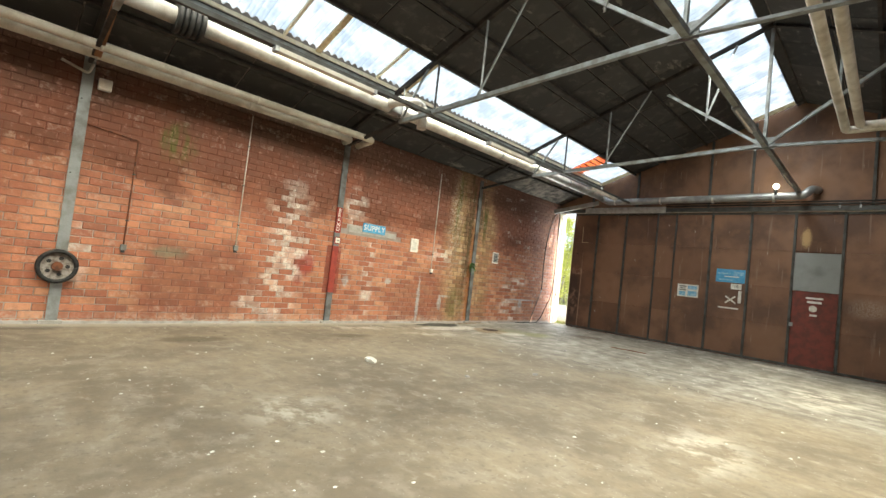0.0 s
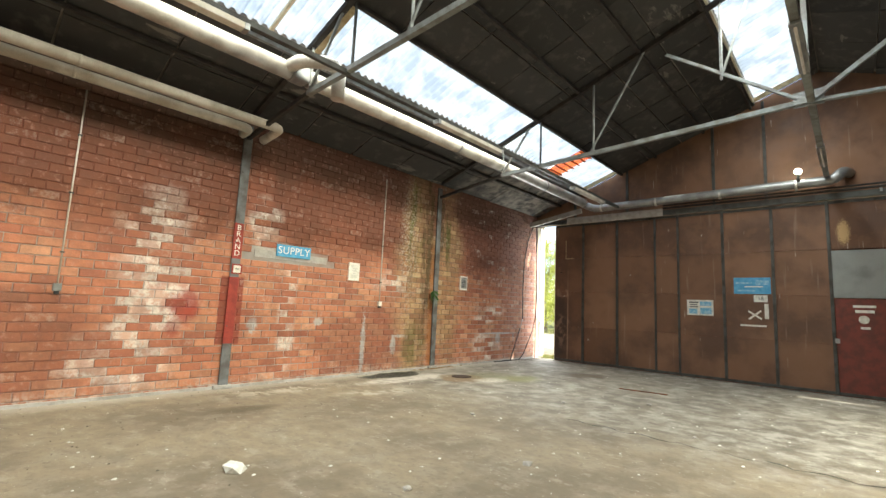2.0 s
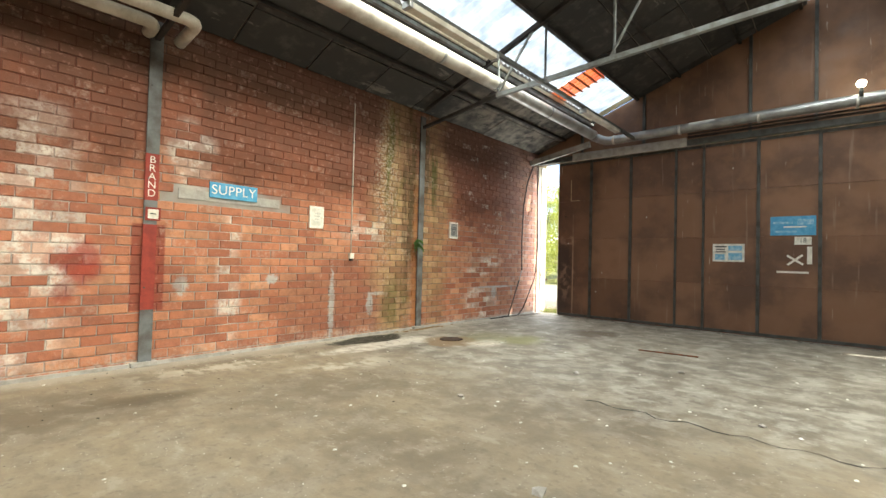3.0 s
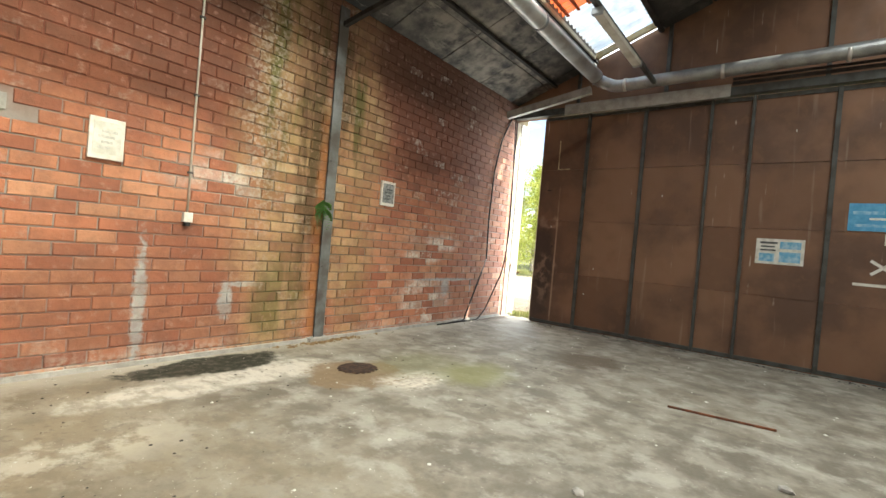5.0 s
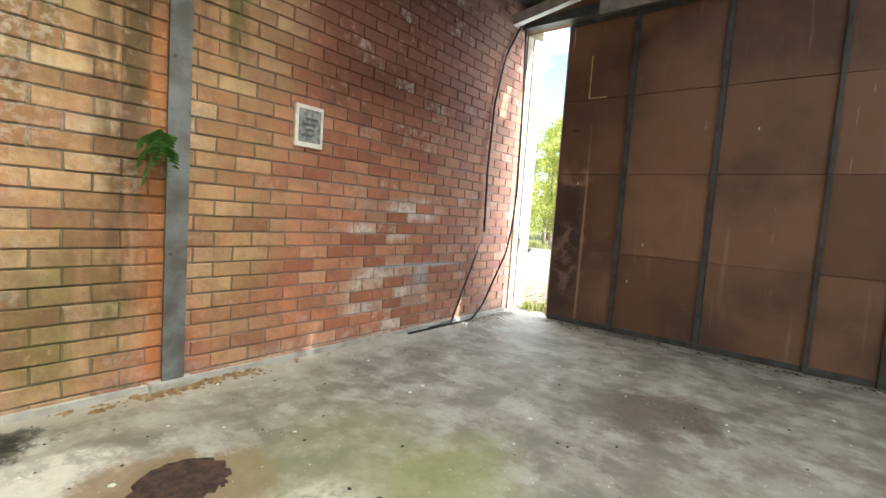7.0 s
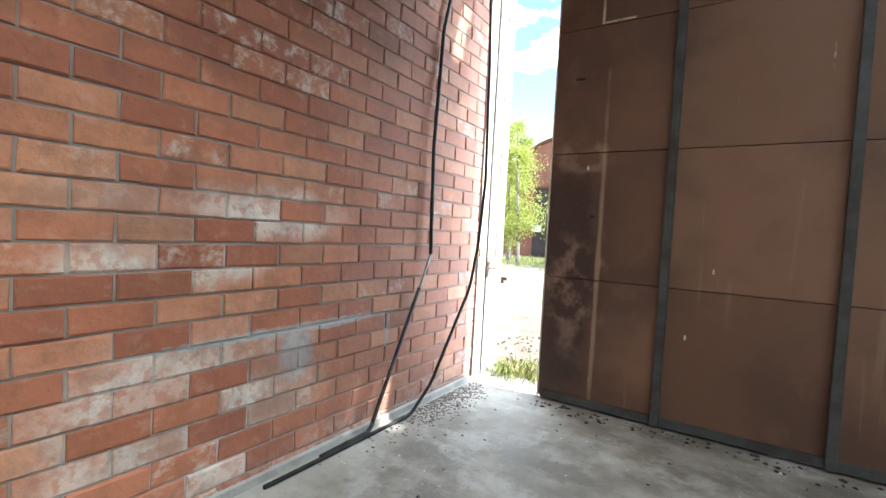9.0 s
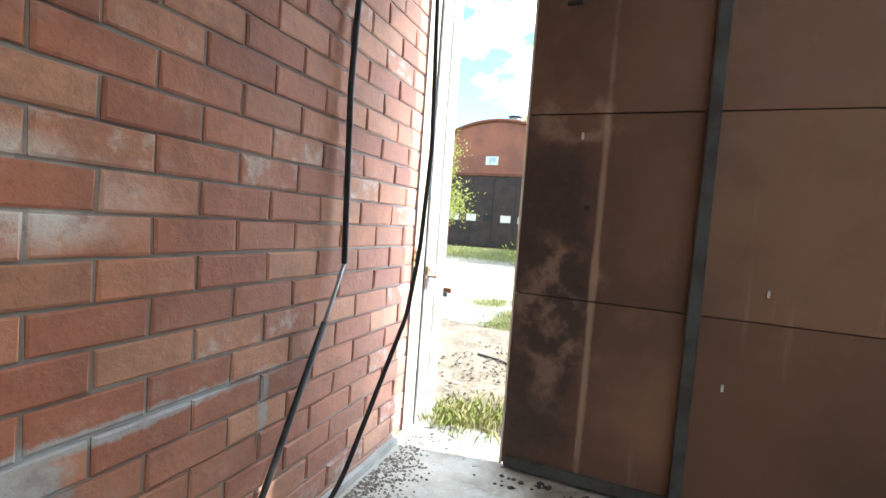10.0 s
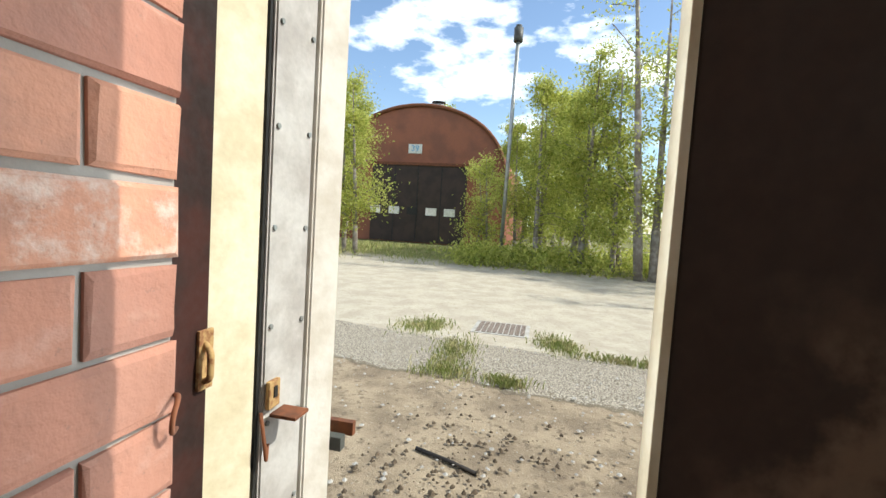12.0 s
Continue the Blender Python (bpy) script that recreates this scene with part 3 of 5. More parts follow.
ceiling_strip(SKY_LOW[1], WALL + 0.32, 2)
ceiling_strip(SKY_HIGH[1], SKY_LOW[0], 4)
ceiling_strip(RIDGE, SKY_HIGH[0], 1)
ceiling_strip(SKY_SOUTH[1], RIDGE, 5)
ceiling_strip(SIDE, SKY_SOUTH[0], 2)
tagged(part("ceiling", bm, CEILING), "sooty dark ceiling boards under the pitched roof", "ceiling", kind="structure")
bm = bmesh.new()
for ya, yb in ((SKY_LOW[1], WALL + 0.5), (SKY_HIGH[1], SKY_LOW[0]), (RIDGE, SKY_HIGH[0]), (SKY_SOUTH[1], RIDGE), (SIDE - 0.4, SKY_SOUTH[0])):
    za, zb = (roof_z(ya + 0.001) if ya >= SIDE else EAVE - 0.15) + 0.05, roof_z(yb) + 0.05
    r4 = [bm.verts.new(p) for p in ((BACK - 0.3, ya, za), (EAST + 0.3, ya, za), (EAST + 0.3, yb, zb), (BACK - 0.3, yb, zb))]
    t4 = [bm.verts.new((v.co.x, v.co.y, v.co.z + 0.08)) for v in r4]
    bm.faces.new(r4)
    bm.faces.new(t4[::-1])
    for i in range(4):
        bm.faces.new((r4[i], r4[(i + 1) % 4], t4[(i + 1) % 4], t4[i]))
tagged(part("roof", bm, worn("roof_sheet", (0.25, 0.22, 0.19), (0.16, 0.14, 0.12), 3, 0.9)), "pale backing boards under the roof sheets", "roof", kind="structure")


def corrugated(x0, x1, y0, y1, lift=0.11, wave=0.15, depth=0.034):
    bm = bmesh.new()
    steps = int((x1 - x0) / wave * 6)
    prev = None
    for i in range(steps + 1):
        x = x0 + (x1 - x0) * i / steps
        dz = depth * math.cos(2 * math.pi * x / wave)
        cur = [bm.verts.new((x, y, roof_z(y) + lift + dz)) for y in (y0, y1)]
        if prev:
            bm.faces.new((prev[0], cur[0], cur[1], prev[1])).smooth = True
        prev = cur
    return bm


for k, (ya, yb) in enumerate((SKY_LOW, SKY_HIGH, SKY_SOUTH)):
    sk = thing("window_%d" % (k + 1), (5, (ya + yb) / 2, roof_z(yb)), "long rooflight of weathered translucent corrugated sheets", "skylight", "rooflights", "structure")
    x = BACK
    edges = []
    while x < 15.0:
        x1 = min(x + 1.98, 15.02)
        edges.append(x)
        if k == 0 and x < 13.0 < x1:
            part("pane", corrugated(x + 0.005, 13.45, ya - 0.06, yb + 0.06), ORANGE_SHEET, sk, "orange translucent sheet")
            part("pane", corrugated(13.46, x1 - 0.005, ya - 0.06, yb + 0.06), SHEET, sk)
        else:
            part("pane", corrugated(x + 0.005, x1 - 0.005, ya - 0.06, yb + 0.06), SHEET, sk)
        x = x1
    for x in edges[4:7]:
        bm = bmesh.new()
        bar_into(bm, (x, ya, roof_z(ya) + 0.06), (x, yb, roof_z(yb) + 0.06), 0.045, 0.05)
        part("glazing_bar", bm, CREAM, sk)
    for y in (ya - 0.02, yb + 0.02):
        part("kerb_board", box(BACK, 15.0, y - 0.018, y + 0.018, roof_z(y) - 0.01, roof_z(y) + 0.10), DARK if y < ya else CREAM, sk)
    bm = bmesh.new()
    bar_into(bm, (15.04, ya, roof_z(ya) + 0.05), (15.04, yb, roof_z(yb) + 0.05), 0.05, 0.11)
    part("end_board", bm, YELLOWED, sk)
    if k == 0:
        bm = bmesh.new()
        for i in range(6):
            yy = ya + 0.08 + i * 0.17
            bar_into(bm, (12.75, yy, roof_z(yy) + 0.055), (13.45, yy, roof_z(yy) + 0.05), 0.05, 0.02)
        part("rusted_lath", bm, worn("orange_rust", (0.55, 0.13, 0.03), (0.36, 0.08, 0.03), 8, 0.8), sk, "orange rusted laths under the rooflight")
        for x in (3.55, 5.6):
            bm = bmesh.new()
            bar_into(bm, (x, ya, roof_z(ya) + 0.03), (x, yb, roof_z(yb) + 0.03), 0.10, 0.04)
            part("broad_bar", bm, YELLOWED, sk)

# lattice trusses
for bx in BAYS:
    tr = thing("roof_truss", (bx, RIDGE, 4.7), "light grey lattice steel roof truss", "roof truss", "roof trusses")
    for sgn in (1, -1):
        def p(y, z):
            return (bx, RIDGE + sgn * (y - RIDGE), z)

        def rz(y):
            return roof_z(y) - 0.05

        def member(name, a, b, w, material=STEEL):
            bm = bmesh.new()
            angle_into(bm, a, b, w)
            part(name, bm, material, tr)

        member("top_chord", p(WALL - 0.1, rz(WALL - 0.1)), p(RIDGE, rz(RIDGE + 0.01)), 0.08, DARK)
        member("bottom_chord", p(7.35, 4.49), p(RIDGE, 4.74), 0.075)
        member("knee_brace", p(WALL - 0.06, 4.22), p(7.35, 4.49), 0.06, DARK)
        member("end_post", p(7.33, 4.49), p(7.33, rz(7.33)), 0.04)
        member("end_diagonal", p(7.33, 4.52), p(6.6, rz(6.6)), 0.035)
        member("post", p(5.2, 4.6), p(5.2, rz(5.2)), 0.045)
        member("rod", p(5.25, 4.62), p(4.2, rz(4.2)), 0.03)
        member("diagonal", p(RIDGE + 0.03, 4.74), p(3.85, rz(3.85) - 0.35), 0.06)
        member("hanger", p(3.0, 5.42), p(3.0, rz(3.0)), 0.045)
        member("sub_diagonal", p(3.0, 5.45), p(2.5, rz(2.5)), 0.035)
    bm = bmesh.new()
    angle_into(bm, (bx, RIDGE, 4.7), (bx, RIDGE, roof_z(RIDGE + 0.01)), 0.07)
    part("king_post", bm, STEEL, tr)
    part("gusset", box(bx - 0.006, bx + 0.006, RIDGE - 0.18, RIDGE + 0.18, 4.66, 4.9), STEEL, tr)

# purlins along the roof
for y in (8.4, 7.62, 6.45, 5.5, 4.3, 3.25, 0.3, -1.2, -2.7, -4.2):
    tagged(part("purlin", box(BACK, DOORS, y - 0.03, y + 0.03, roof_z(y) - 0.07, roof_z(y) - 0.012), DARK if y != 7.62 else STEEL), "dark steel purlin under the ceiling boards", "purlin", "purlins", "structure")

# ridge-line tie with strip lights
tie = thing("longitudinal_tie", (5, RIDGE, 4.8), "grey steel tie running along the truss centres", "steel beam")
bm = bmesh.new()
angle_into(bm, (BACK, RIDGE - 0.03, 4.8), (DOORS, RIDGE - 0.03, 4.72), 0.09)
part("beam", bm, STEEL, tie)
for x in (3.2, 8.6, 13.2):
    fit_ = thing("strip_light", (x, RIDGE - 0.03, 4.7), "unlit grey strip light fitting under the steel tie", "ceiling light", "strip lights")
    part("housing", box(x - 0.65, x + 0.65, RIDGE - 0.09, RIDGE + 0.03, 4.66, 4.735, 0.012), GALV, fit_)
    part("tube", tube([(x - 0.6, RIDGE - 0.03, 4.64), (x + 0.6, RIDGE - 0.03, 4.64)], 0.016, 10), WHITE, fit_)
rail = thing("lighting_rail", (5, 6.4, 4.48), "dark steel rail carrying strip lights along the hall", "steel rail")
part("channel", box(BACK, 14.78, 6.37, 6.43, 4.47, 4.54, 0.006), STILE, rail)
for bx in BAYS:
    part("rail_hanger", box(bx + 0.05, bx + 0.08, 6.385, 6.415, 4.54, roof_z(6.4) - 0.02), STILE, rail)
for x in (-1.65, 3.2, 8.1, 12.85):
    fit_ = thing("strip_light", (x, 6.4, 4.44), "unlit white strip light fitting under the dark rail", "ceiling light", "strip lights")
    part("housing", box(x - 0.9, x + 0.9, 6.34, 6.46, 4.395, 4.468, 0.012), LAGGING, fit_)
    for e in (-0.88, 0.88):
        part("end_cap", box(x + e - 0.03, x + e + 0.03, 6.335, 6.465, 4.39, 4.469, 0.006), GALV, fit_)
bulb = bpy.data.materials.new("lit_bulb")
bulb.use_nodes = True
bulb.node_tree.nodes["Principled BSDF"].inputs["Emission Color"].default_value = (1.0, 0.93, 0.7, 1)
bulb.node_tree.nodes["Principled BSDF"].inputs["Emission Strength"].default_value = 14
lamp = thing("bulkhead_lamp", (14.75, 2.35, 4.86), "small lit lamp on the pipe over the doors", "lamp")
bm = bmesh.new()
bmesh.ops.create_uvsphere(bm, u_segments=16, v_segments=10, radius=0.07, matrix=Matrix.Translation((14.75, 2.35, 4.86)))
part("bulb", bm, bulb, lamp)
part("holder", tube([(14.75, 2.35, 4.62), (14.75, 2.35, 4.81)], 0.03), STILE, lamp)

# ---- pipes ----
duct = thing("heating_duct", (5, 7.4, 4.73), "large silver insulated pipe hung along the hall", "pipe")
for a, b in ((BACK, 1.25), (1.6, 5.2), (5.45, 14.72)):
    part("run", tube([(a, 7.4, 4.73), (b, 7.4, 4.73)], 0.125, 20), DUCT, duct)
for x in (-2, 0.4, 5.18, 5.5, 8.9, 10.4, 12.4):
    part("band", tube([(x - 0.025, 7.4, 4.73), (x + 0.025, 7.4, 4.73)], 0.133, 20), GALV, duct)
part("offset_bend", tube([(5.1, 7.4, 4.73), (5.15, 7.15, 4.80), (5.45, 6.85, 4.80), (5.62, 6.85, 4.75), (5.62, 6.85, 4.32)], 0.095, 16, 0.12), DUCT, duct)
part("valve", box(5.18, 5.42, 7.28, 7.52, 4.62, 4.86, 0.03), GALV, duct)
for k in range(5):
    part("bellows_ring", tube([(1.24 + k * 0.075, 7.4, 4.73), (1.30 + k * 0.075, 7.4, 4.73)], 0.24 - 0.012 * (k % 2), 22), BLACK, duct, "black rubber bellows")
part("hanger_strap", box(BACK + 1, 14.6, 7.39, 7.41, 4.86, 4.868), GALV, duct)
cross = thing("cross_pipe", (14.85, 4.5, 4.5), "galvanised pipe above the folding doors", "pipe")
part("run", tube([(14.72, 7.42, 4.70), (14.85, 7.1, 4.55), (14.85, 1.75, 4.60), (14.88, 1.6, 4.78), (15.2, 1.5, 4.80)], 0.105, 18, 0.12), GALV, cross)
for y in (6.9, 5.4, 3.9, 2.4):
    part("band", tube([(14.85, y - 0.025, 4.555), (14.85, y + 0.025, 4.555)], 0.113, 18), DUCT, cross)
for dz, rr in ((0.0, 0.055), (0.14, 0.055)):
    hp = thing("heating_pipe", (0, 8.9 - dz * 2, 4.3), "white lagged heating pipe along the brick wall", "pipe", "lagged pipes")
    y = 8.95 - dz * 2.4
    end = 5.35 if dz == 0 else 5.72
    part("run", tube([(BACK, y, 4.29 + dz * 0.3), (end, y, 4.29 + dz * 0.3), (end, WALL - 0.02, 4.27)], 0.075, 16, 0.13), LAGGING, hp)
    for x in (0.6, 3.0):
        part("collar", tube([(x - 0.02, y, 4.29 + dz * 0.3), (x + 0.02, y, 4.29 + dz * 0.3)], 0.08, 16), LAGGING, hp)
for dy in (0.0, 0.22):
    hp = thing("heating_pipe", (5, 0.75, 5.2), "white lagged heating pipe turning across the hall", "pipe", "lagged pipes")
    part("run", tube([(BACK, 0.75 - dy, 5.22), (11.5 - dy, 0.75 - dy, 5.22), (11.5 - dy, SIDE + 0.05, 5.22)], 0.075, 16, 0.1), LAGGING, hp)
    for x in (2.0, 7.0):
        part("strap", box(x - 0.015, x + 0.015, 0.74 - dy, 0.76 - dy, 5.29, roof_z(0.75) - 0.01), STILE, hp)

# ---- the long brick wall ----
lintel = part("lintel", box(5.78, 7.24, WALL - 0.004, WALL + 0.05, 2.195, 2.325), CONCRETE, wall_north, "grey concrete lintel")
part("plinth_strip", box(BACK, 15.15, WALL - 0.035, WALL + 0.05, -0.02, 0.045), CONCRETE, wall_north, "rough cement fillet")
for k, cx in enumerate((0.55, 5.45, 10.4)):
    col = thing("column", (cx, WALL, 0), "grey painted steel wall column, rusty at the foot", "column", "wall columns", "structure")
    part("flange", box(cx - 0.075, cx + 0.075, WALL - 0.05, WALL - 0.028, 0.02, 4.45), worn("column_paint", (0.24, 0.26, 0.26), (0.15, 0.15, 0.14), 4, 0.55) if k == 0 else worn("dark_column_paint", (0.17, 0.185, 0.19), (0.085, 0.08, 0.07), 3, 0.6), col)
    part("web", box(cx - 0.012, cx + 0.012, WALL - 0.03, WALL + 0.03, 0.02, 4.45), RUSTED, col)
    part("foot", box(cx - 0.16, cx + 0.14, WALL - 0.10, WALL + 0.02, 0.0, 0.06, 0.015), CONCRETE, col)
    for z in (1.0, 2.4, 3.6):
        part("bolt", tube([(cx - 0.04, WALL - 0.058, z), (cx - 0.04, WALL - 0.045, z)], 0.012, 6), STILE, col)
    if k == 1:
        part("red_band", box(cx - 0.077, cx + 0.077, WALL - 0.054, WALL - 0.024, 0.72, 1.81), REDPAINT, col, "red painted part of the column")
        band = part("sign_band", box(cx - 0.077, cx + 0.077, WALL - 0.054, WALL - 0.024, 2.12, 2.72), REDPAINT, col, "red band with white letters")
        for i, ch in enumerate("BRAND"):
            lettering(ch, 0.13, pose(cx, WALL - 0.055, 2.64 - i * 0.108, 90, 0, 0), WHITE, band)

dsg = thing("fire_sign", (5.47, WALL - 0.06, 1.95), "small white and red fire point sign", "sign")
part("plate", box(5.39, 5.56, WALL - 0.068, WALL - 0.055, 1.86, 2.03), REDPAINT, dsg)
part("face", box(5.415, 5.535, WALL - 0.072, WALL - 0.0685, 1.885, 2.005), PAPER, dsg)
part("print_bar", box(5.44, 5.51, WALL - 0.0745, WALL - 0.0725, 1.94, 1.955), INK, dsg)

sup = thing("wall_sign", (6.515, WALL, 2.36), "blue sign with white stencilled letters over the bricked-up doorway", "sign")
part("board", box(6.17, 6.86, WALL - 0.03, WALL - 0.006, 2.25, 2.47, 0.004), BLUE, sup)
lettering("SUPPLY", 0.19, pose(6.515, WALL - 0.0315, 2.362, 90, 0, 0), WHITE, sup, spacing=1.05)


def wall_notice(x0, x1, z0, z1, label, dark):
    nt = thing("wall_notice", ((x0 + x1) / 2, WALL, z0), label, "notice", "wall notices")
    part("frame", box(x0, x1, WALL - 0.035, WALL - 0.004, z0, z1, 0.005), WHITE, nt)
    w, hh = x1 - x0, z1 - z0
    part("sheet", box(x0 + 0.12 * w, x1 - 0.1 * w, WALL - 0.0385, WALL - 0.0352, z0 + 0.12 * hh, z1 - 0.1 * hh), PAPER if not dark else worn("grey_print", (0.34, 0.35, 0.34), (0.14, 0.15, 0.15), 30, 0.7), nt)
    for i in range(4):
        part("print_bar", box(x0 + (0.25 + 0.1 * (i % 2)) * w, x0 + (0.6 + 0.06 * i) * w, WALL - 0.0405, WALL - 0.0388, z0 + (0.25 + 0.13 * i) * hh, z0 + (0.31 + 0.13 * i) * hh), INK if dark else worn("faded_print", (0.45, 0.46, 0.42), (0.6, 0.6, 0.55), 30), nt)


wall_notice(7.77, 8.04, 1.93, 2.30, "weathered white framed notice on the brick wall", False)
wall_notice(11.34, 11.63, 1.94, 2.31, "small faded printed notice in a white frame", True)


def conduit(x, z0, z1, label):
    c = thing("cable_conduit", (x, WALL, z0), label, "conduit", "wall conduits")
    part("pipe", tube([(x, WALL - 0.018, z0), (x, WALL - 0.018, z1)], 0.011, 8), LAGGING if x > 2 else RUSTED, c)
    part("socket_box", box(x - 0.045, x + 0.045, WALL - 0.06, WALL - 0.003, z0 - 0.10, z0, 0.008), WHITE if x > 5 else STEEL, c)
    part("gland", box(x - 0.025, x + 0.025, WALL - 0.05, WALL - 0.004, z0 - 0.14, z0 - 0.10), BLACK, c)
    for z in np.arange(z0 + 0.4, z1, 0.8):
        part("clip", box(x - 0.025, x + 0.025, WALL - 0.032, WALL - 0.003, float(z), float(z) + 0.02), STILE, c)


conduit(8.64, 1.53, 4.25, "thin pale conduit down to a socket box")
conduit(3.2, 1.55, 4.2, "thin pale conduit down to a switch box")
conduit(1.35, 1.35, 3.15, "thin rusty conduit down the brick wall")
part("conduit_branch", tube([(0.64, WALL - 0.02, 3.22), (1.35, WALL - 0.02, 3.15)], 0.010, 8), RUSTED, wall_north)

jb = thing("junction_box", (0.78, WALL, 3.9), "white junction box beside the column top", "junction box")
part("case", box(0.69, 0.87, WALL - 0.11, WALL - 0.003, 3.82, 4.0, 0.015), WHITE, jb)
part("bent_pipe", tube([(0.2, WALL - 0.05, 4.12), (0.55, WALL - 0.05, 4.02), (0.6, WALL - 0.05, 4.2)], 0.022, 10, 0.05), LAGGING, jb)
bm = bmesh.new()
bar_into(bm, (0.58, 8.75, 4.2), (0.62, 7.6, 4.95), 0.09, 0.03)
tagged(part("brown_strut", bm, worn("brown_timber", (0.24, 0.12, 0.06), (0.16, 0.08, 0.04), 6, 0.8)), "short brown timber strut below the roof", "strut")

# wheel rim hung on the first column
wheel = thing("wheel_rim", (0.52, WALL - 0.12, 0.91), "rusty dark wheel rim with a hub hung on the column", "wheel")
bm = bmesh.new()
for rr, tt, yy in ((0.235, 0.032, 9.12), (0.215, 0.02, 9.2)):
    tube_into(bm, [(0.52 + rr * math.cos(a), yy, 0.91 + rr * math.sin(a)) for a in np.linspace(0, 2 * math.pi, 41)], tt, 10)
part("rim", bm, BLACK, wheel)
part("disc", tube([(0.52, 9.165, 0.91), (0.52, 9.185, 0.91)], 0.21, 32), worn("wheel_paint", (0.33, 0.31, 0.28), (0.16, 0.13, 0.11), 18, 0.6), wheel)
part("hub", tube([(0.52, 9.11, 0.91), (0.52, 9.17, 0.91)], 0.07, 20), RUSTED, wheel)
for k in range(5):
    a = 2 * math.pi * k / 5
    part("hole", tube([(0.52 + 0.13 * math.cos(a), 9.155, 0.91 + 0.13 * math.sin(a)), (0.52 + 0.13 * math.cos(a), 9.166, 0.91 + 0.13 * math.sin(a))], 0.03, 12), BLACK, wheel)

# hanging black cables by the opening
for k, pts in enumerate((
        ((15.02, 9.235, 4.3), (14.64, 9.235, 3.7), (14.45, 9.235, 3.0), (14.38, 9.225, 2.06), (14.40, 9.215, 1.22), (14.32, 9.215, 1.05), (13.82, 9.215, 0.1), (13.75, 9.19, 0.015), (13.3, 9.18, 0.015)),
        ((15.1, 9.22, 4.25), (14.99, 9.1, 2.9), (14.84, 8.995, 1.85), (14.755, 8.985, 1.3), (14.68, 9.0, 0.95), (14.35, 9.12, 0.2), (14.15, 9.15, 0.015), (12.9, 9.16, 0.015)))):
    cb = thing("hanging_cable", pts[0], "black cable hanging down the brick wall", "cable", "hanging cables")
    if k == 0:
        part("sheath", tube(pts[:5], 0.015, 10, 0.06), BLACK, cb)
        part("splice", tube(pts[4:6] + (Vector(pts[5]).lerp(Vector(pts[6]), 0.12),), 0.009, 8, 0.03), GALV, cb, "bare grey splice")
        part("sheath", tube((Vector(pts[5]).lerp(Vector(pts[6]), 0.10),) + pts[6:], 0.014, 8, 0.06), BLACK, cb)
    else:
        part("sheath", tube(pts, 0.013, 8, 0.06), BLACK, cb)
    part("clip", box(pts[0][0] - 0.03, pts[0][0] + 0.03, pts[0][1] - 0.015, WALL + 0.01, pts[0][2] - 0.02, pts[0][2]), STILE, cb)

# fern in the column's flank
fern = thing("fern", (10.27, WALL - 0.02, 1.75), "small green fern growing out of the wet wall", "plant")
leafm = worn("fern_green", (0.07, 0.17, 0.03), (0.10, 0.22, 0.05), 12, 0.6)
rng = random.Random(8)
for k in range(8):
    bm = bmesh.new()
    a = -1.5 + 0.32 * k + rng.uniform(-0.15, 0.15)
    d = Vector((math.sin(a) * 0.5 - 0.12, -0.55, 0.55 - 0.25 * (k % 3))).normalized()
    L = rng.uniform(0.17, 0.27)
    side = d.cross(Vector((0, 1, 0.3))).normalized()
    base = Vector((10.27, WALL - 0.05, 1.80 - 0.05 * (k % 3)))
    for j in range(11):
        f = j / 11
        c0 = base + d * L * f + Vector((0, 0, -0.26 * f * f))
        wdt = 0.075 * math.sin(math.pi * (f * 0.8 + 0.2)) + 0.008
        for sg in (1, -1):
            tip = c0 + side * sg * wdt + d * 0.02 + Vector((0, 0, -0.012))
            bm.faces.new([bm.verts.new(q) for q in (c0 - d * 0.004, c0 - d * 0.004 + side * sg * wdt * 0.6, tip, c0 + d * 0.024 + side * sg * wdt * 0.5, c0 + d * 0.024)])
    part("frond", bm, leafm, fern)

# ---- folding doors at the end ----
STILES = (8.558, 7.62, 6.59, 5.55, 4.97, 3.94, 2.93, 1.91, 0.89, -0.14, -1.17, -2.2, -3.23, -4.26, -5.4)
SEAMS = (0.03, 1.07, 2.11, 3.13, 4.2)
LEAVES = ((0, 3), (3, 4), (4, 7), (7, 8), (8, 14))
fold = thing("door_1", (DOORS, 5, 0), "tall brown boarded folding hangar door, slightly open at one end", "folding door", kind="structure")
for i, y in enumerate(STILES):
    if i == 0:
        continue
    w = 0.03 if i not in (3, 4) else 0.022
    part("stile", box(DOORS - 0.045, DOORS + 0.005, y - w, y + w, 0.02, 4.22, 0.006), STILE, fold)
rng = random.Random(2)
for i in range(len(STILES) - 1):
    y0, y1 = STILES[i + 1] + 0.004, STILES[i] - 0.004
    for k in range(4):
        if i == 7 and k in (0, 1, 2):
            continue
        d = rng.uniform(-0.004, 0.004)
        part("panel", box(DOORS + 0.006 + d, DOORS + 0.04, y0, y1, SEAMS[k] + 0.003, SEAMS[k + 1] - 0.003, 0.003), PANEL, fold)
part("backing", box(DOORS + 0.041, DOORS + 0.048, -5.4, 8.55, 0.002, 4.22), RUSTED, fold)
part("bolt_hole", tube([(DOORS + 0.001, 8.19, 1.59), (DOORS + 0.02, 8.19, 1.59)], 0.014, 12), BLACK, fold)
for y, z in ((8.24, 1.97), (7.3, 1.2), (7.45, 0.7), (6.2, 2.6), (4.4, 3.6)):
    part("paint_fleck", box(DOORS - 0.003, DOORS + 0.012, y, y + 0.012, z, z + 0.035), PAPER, fold)
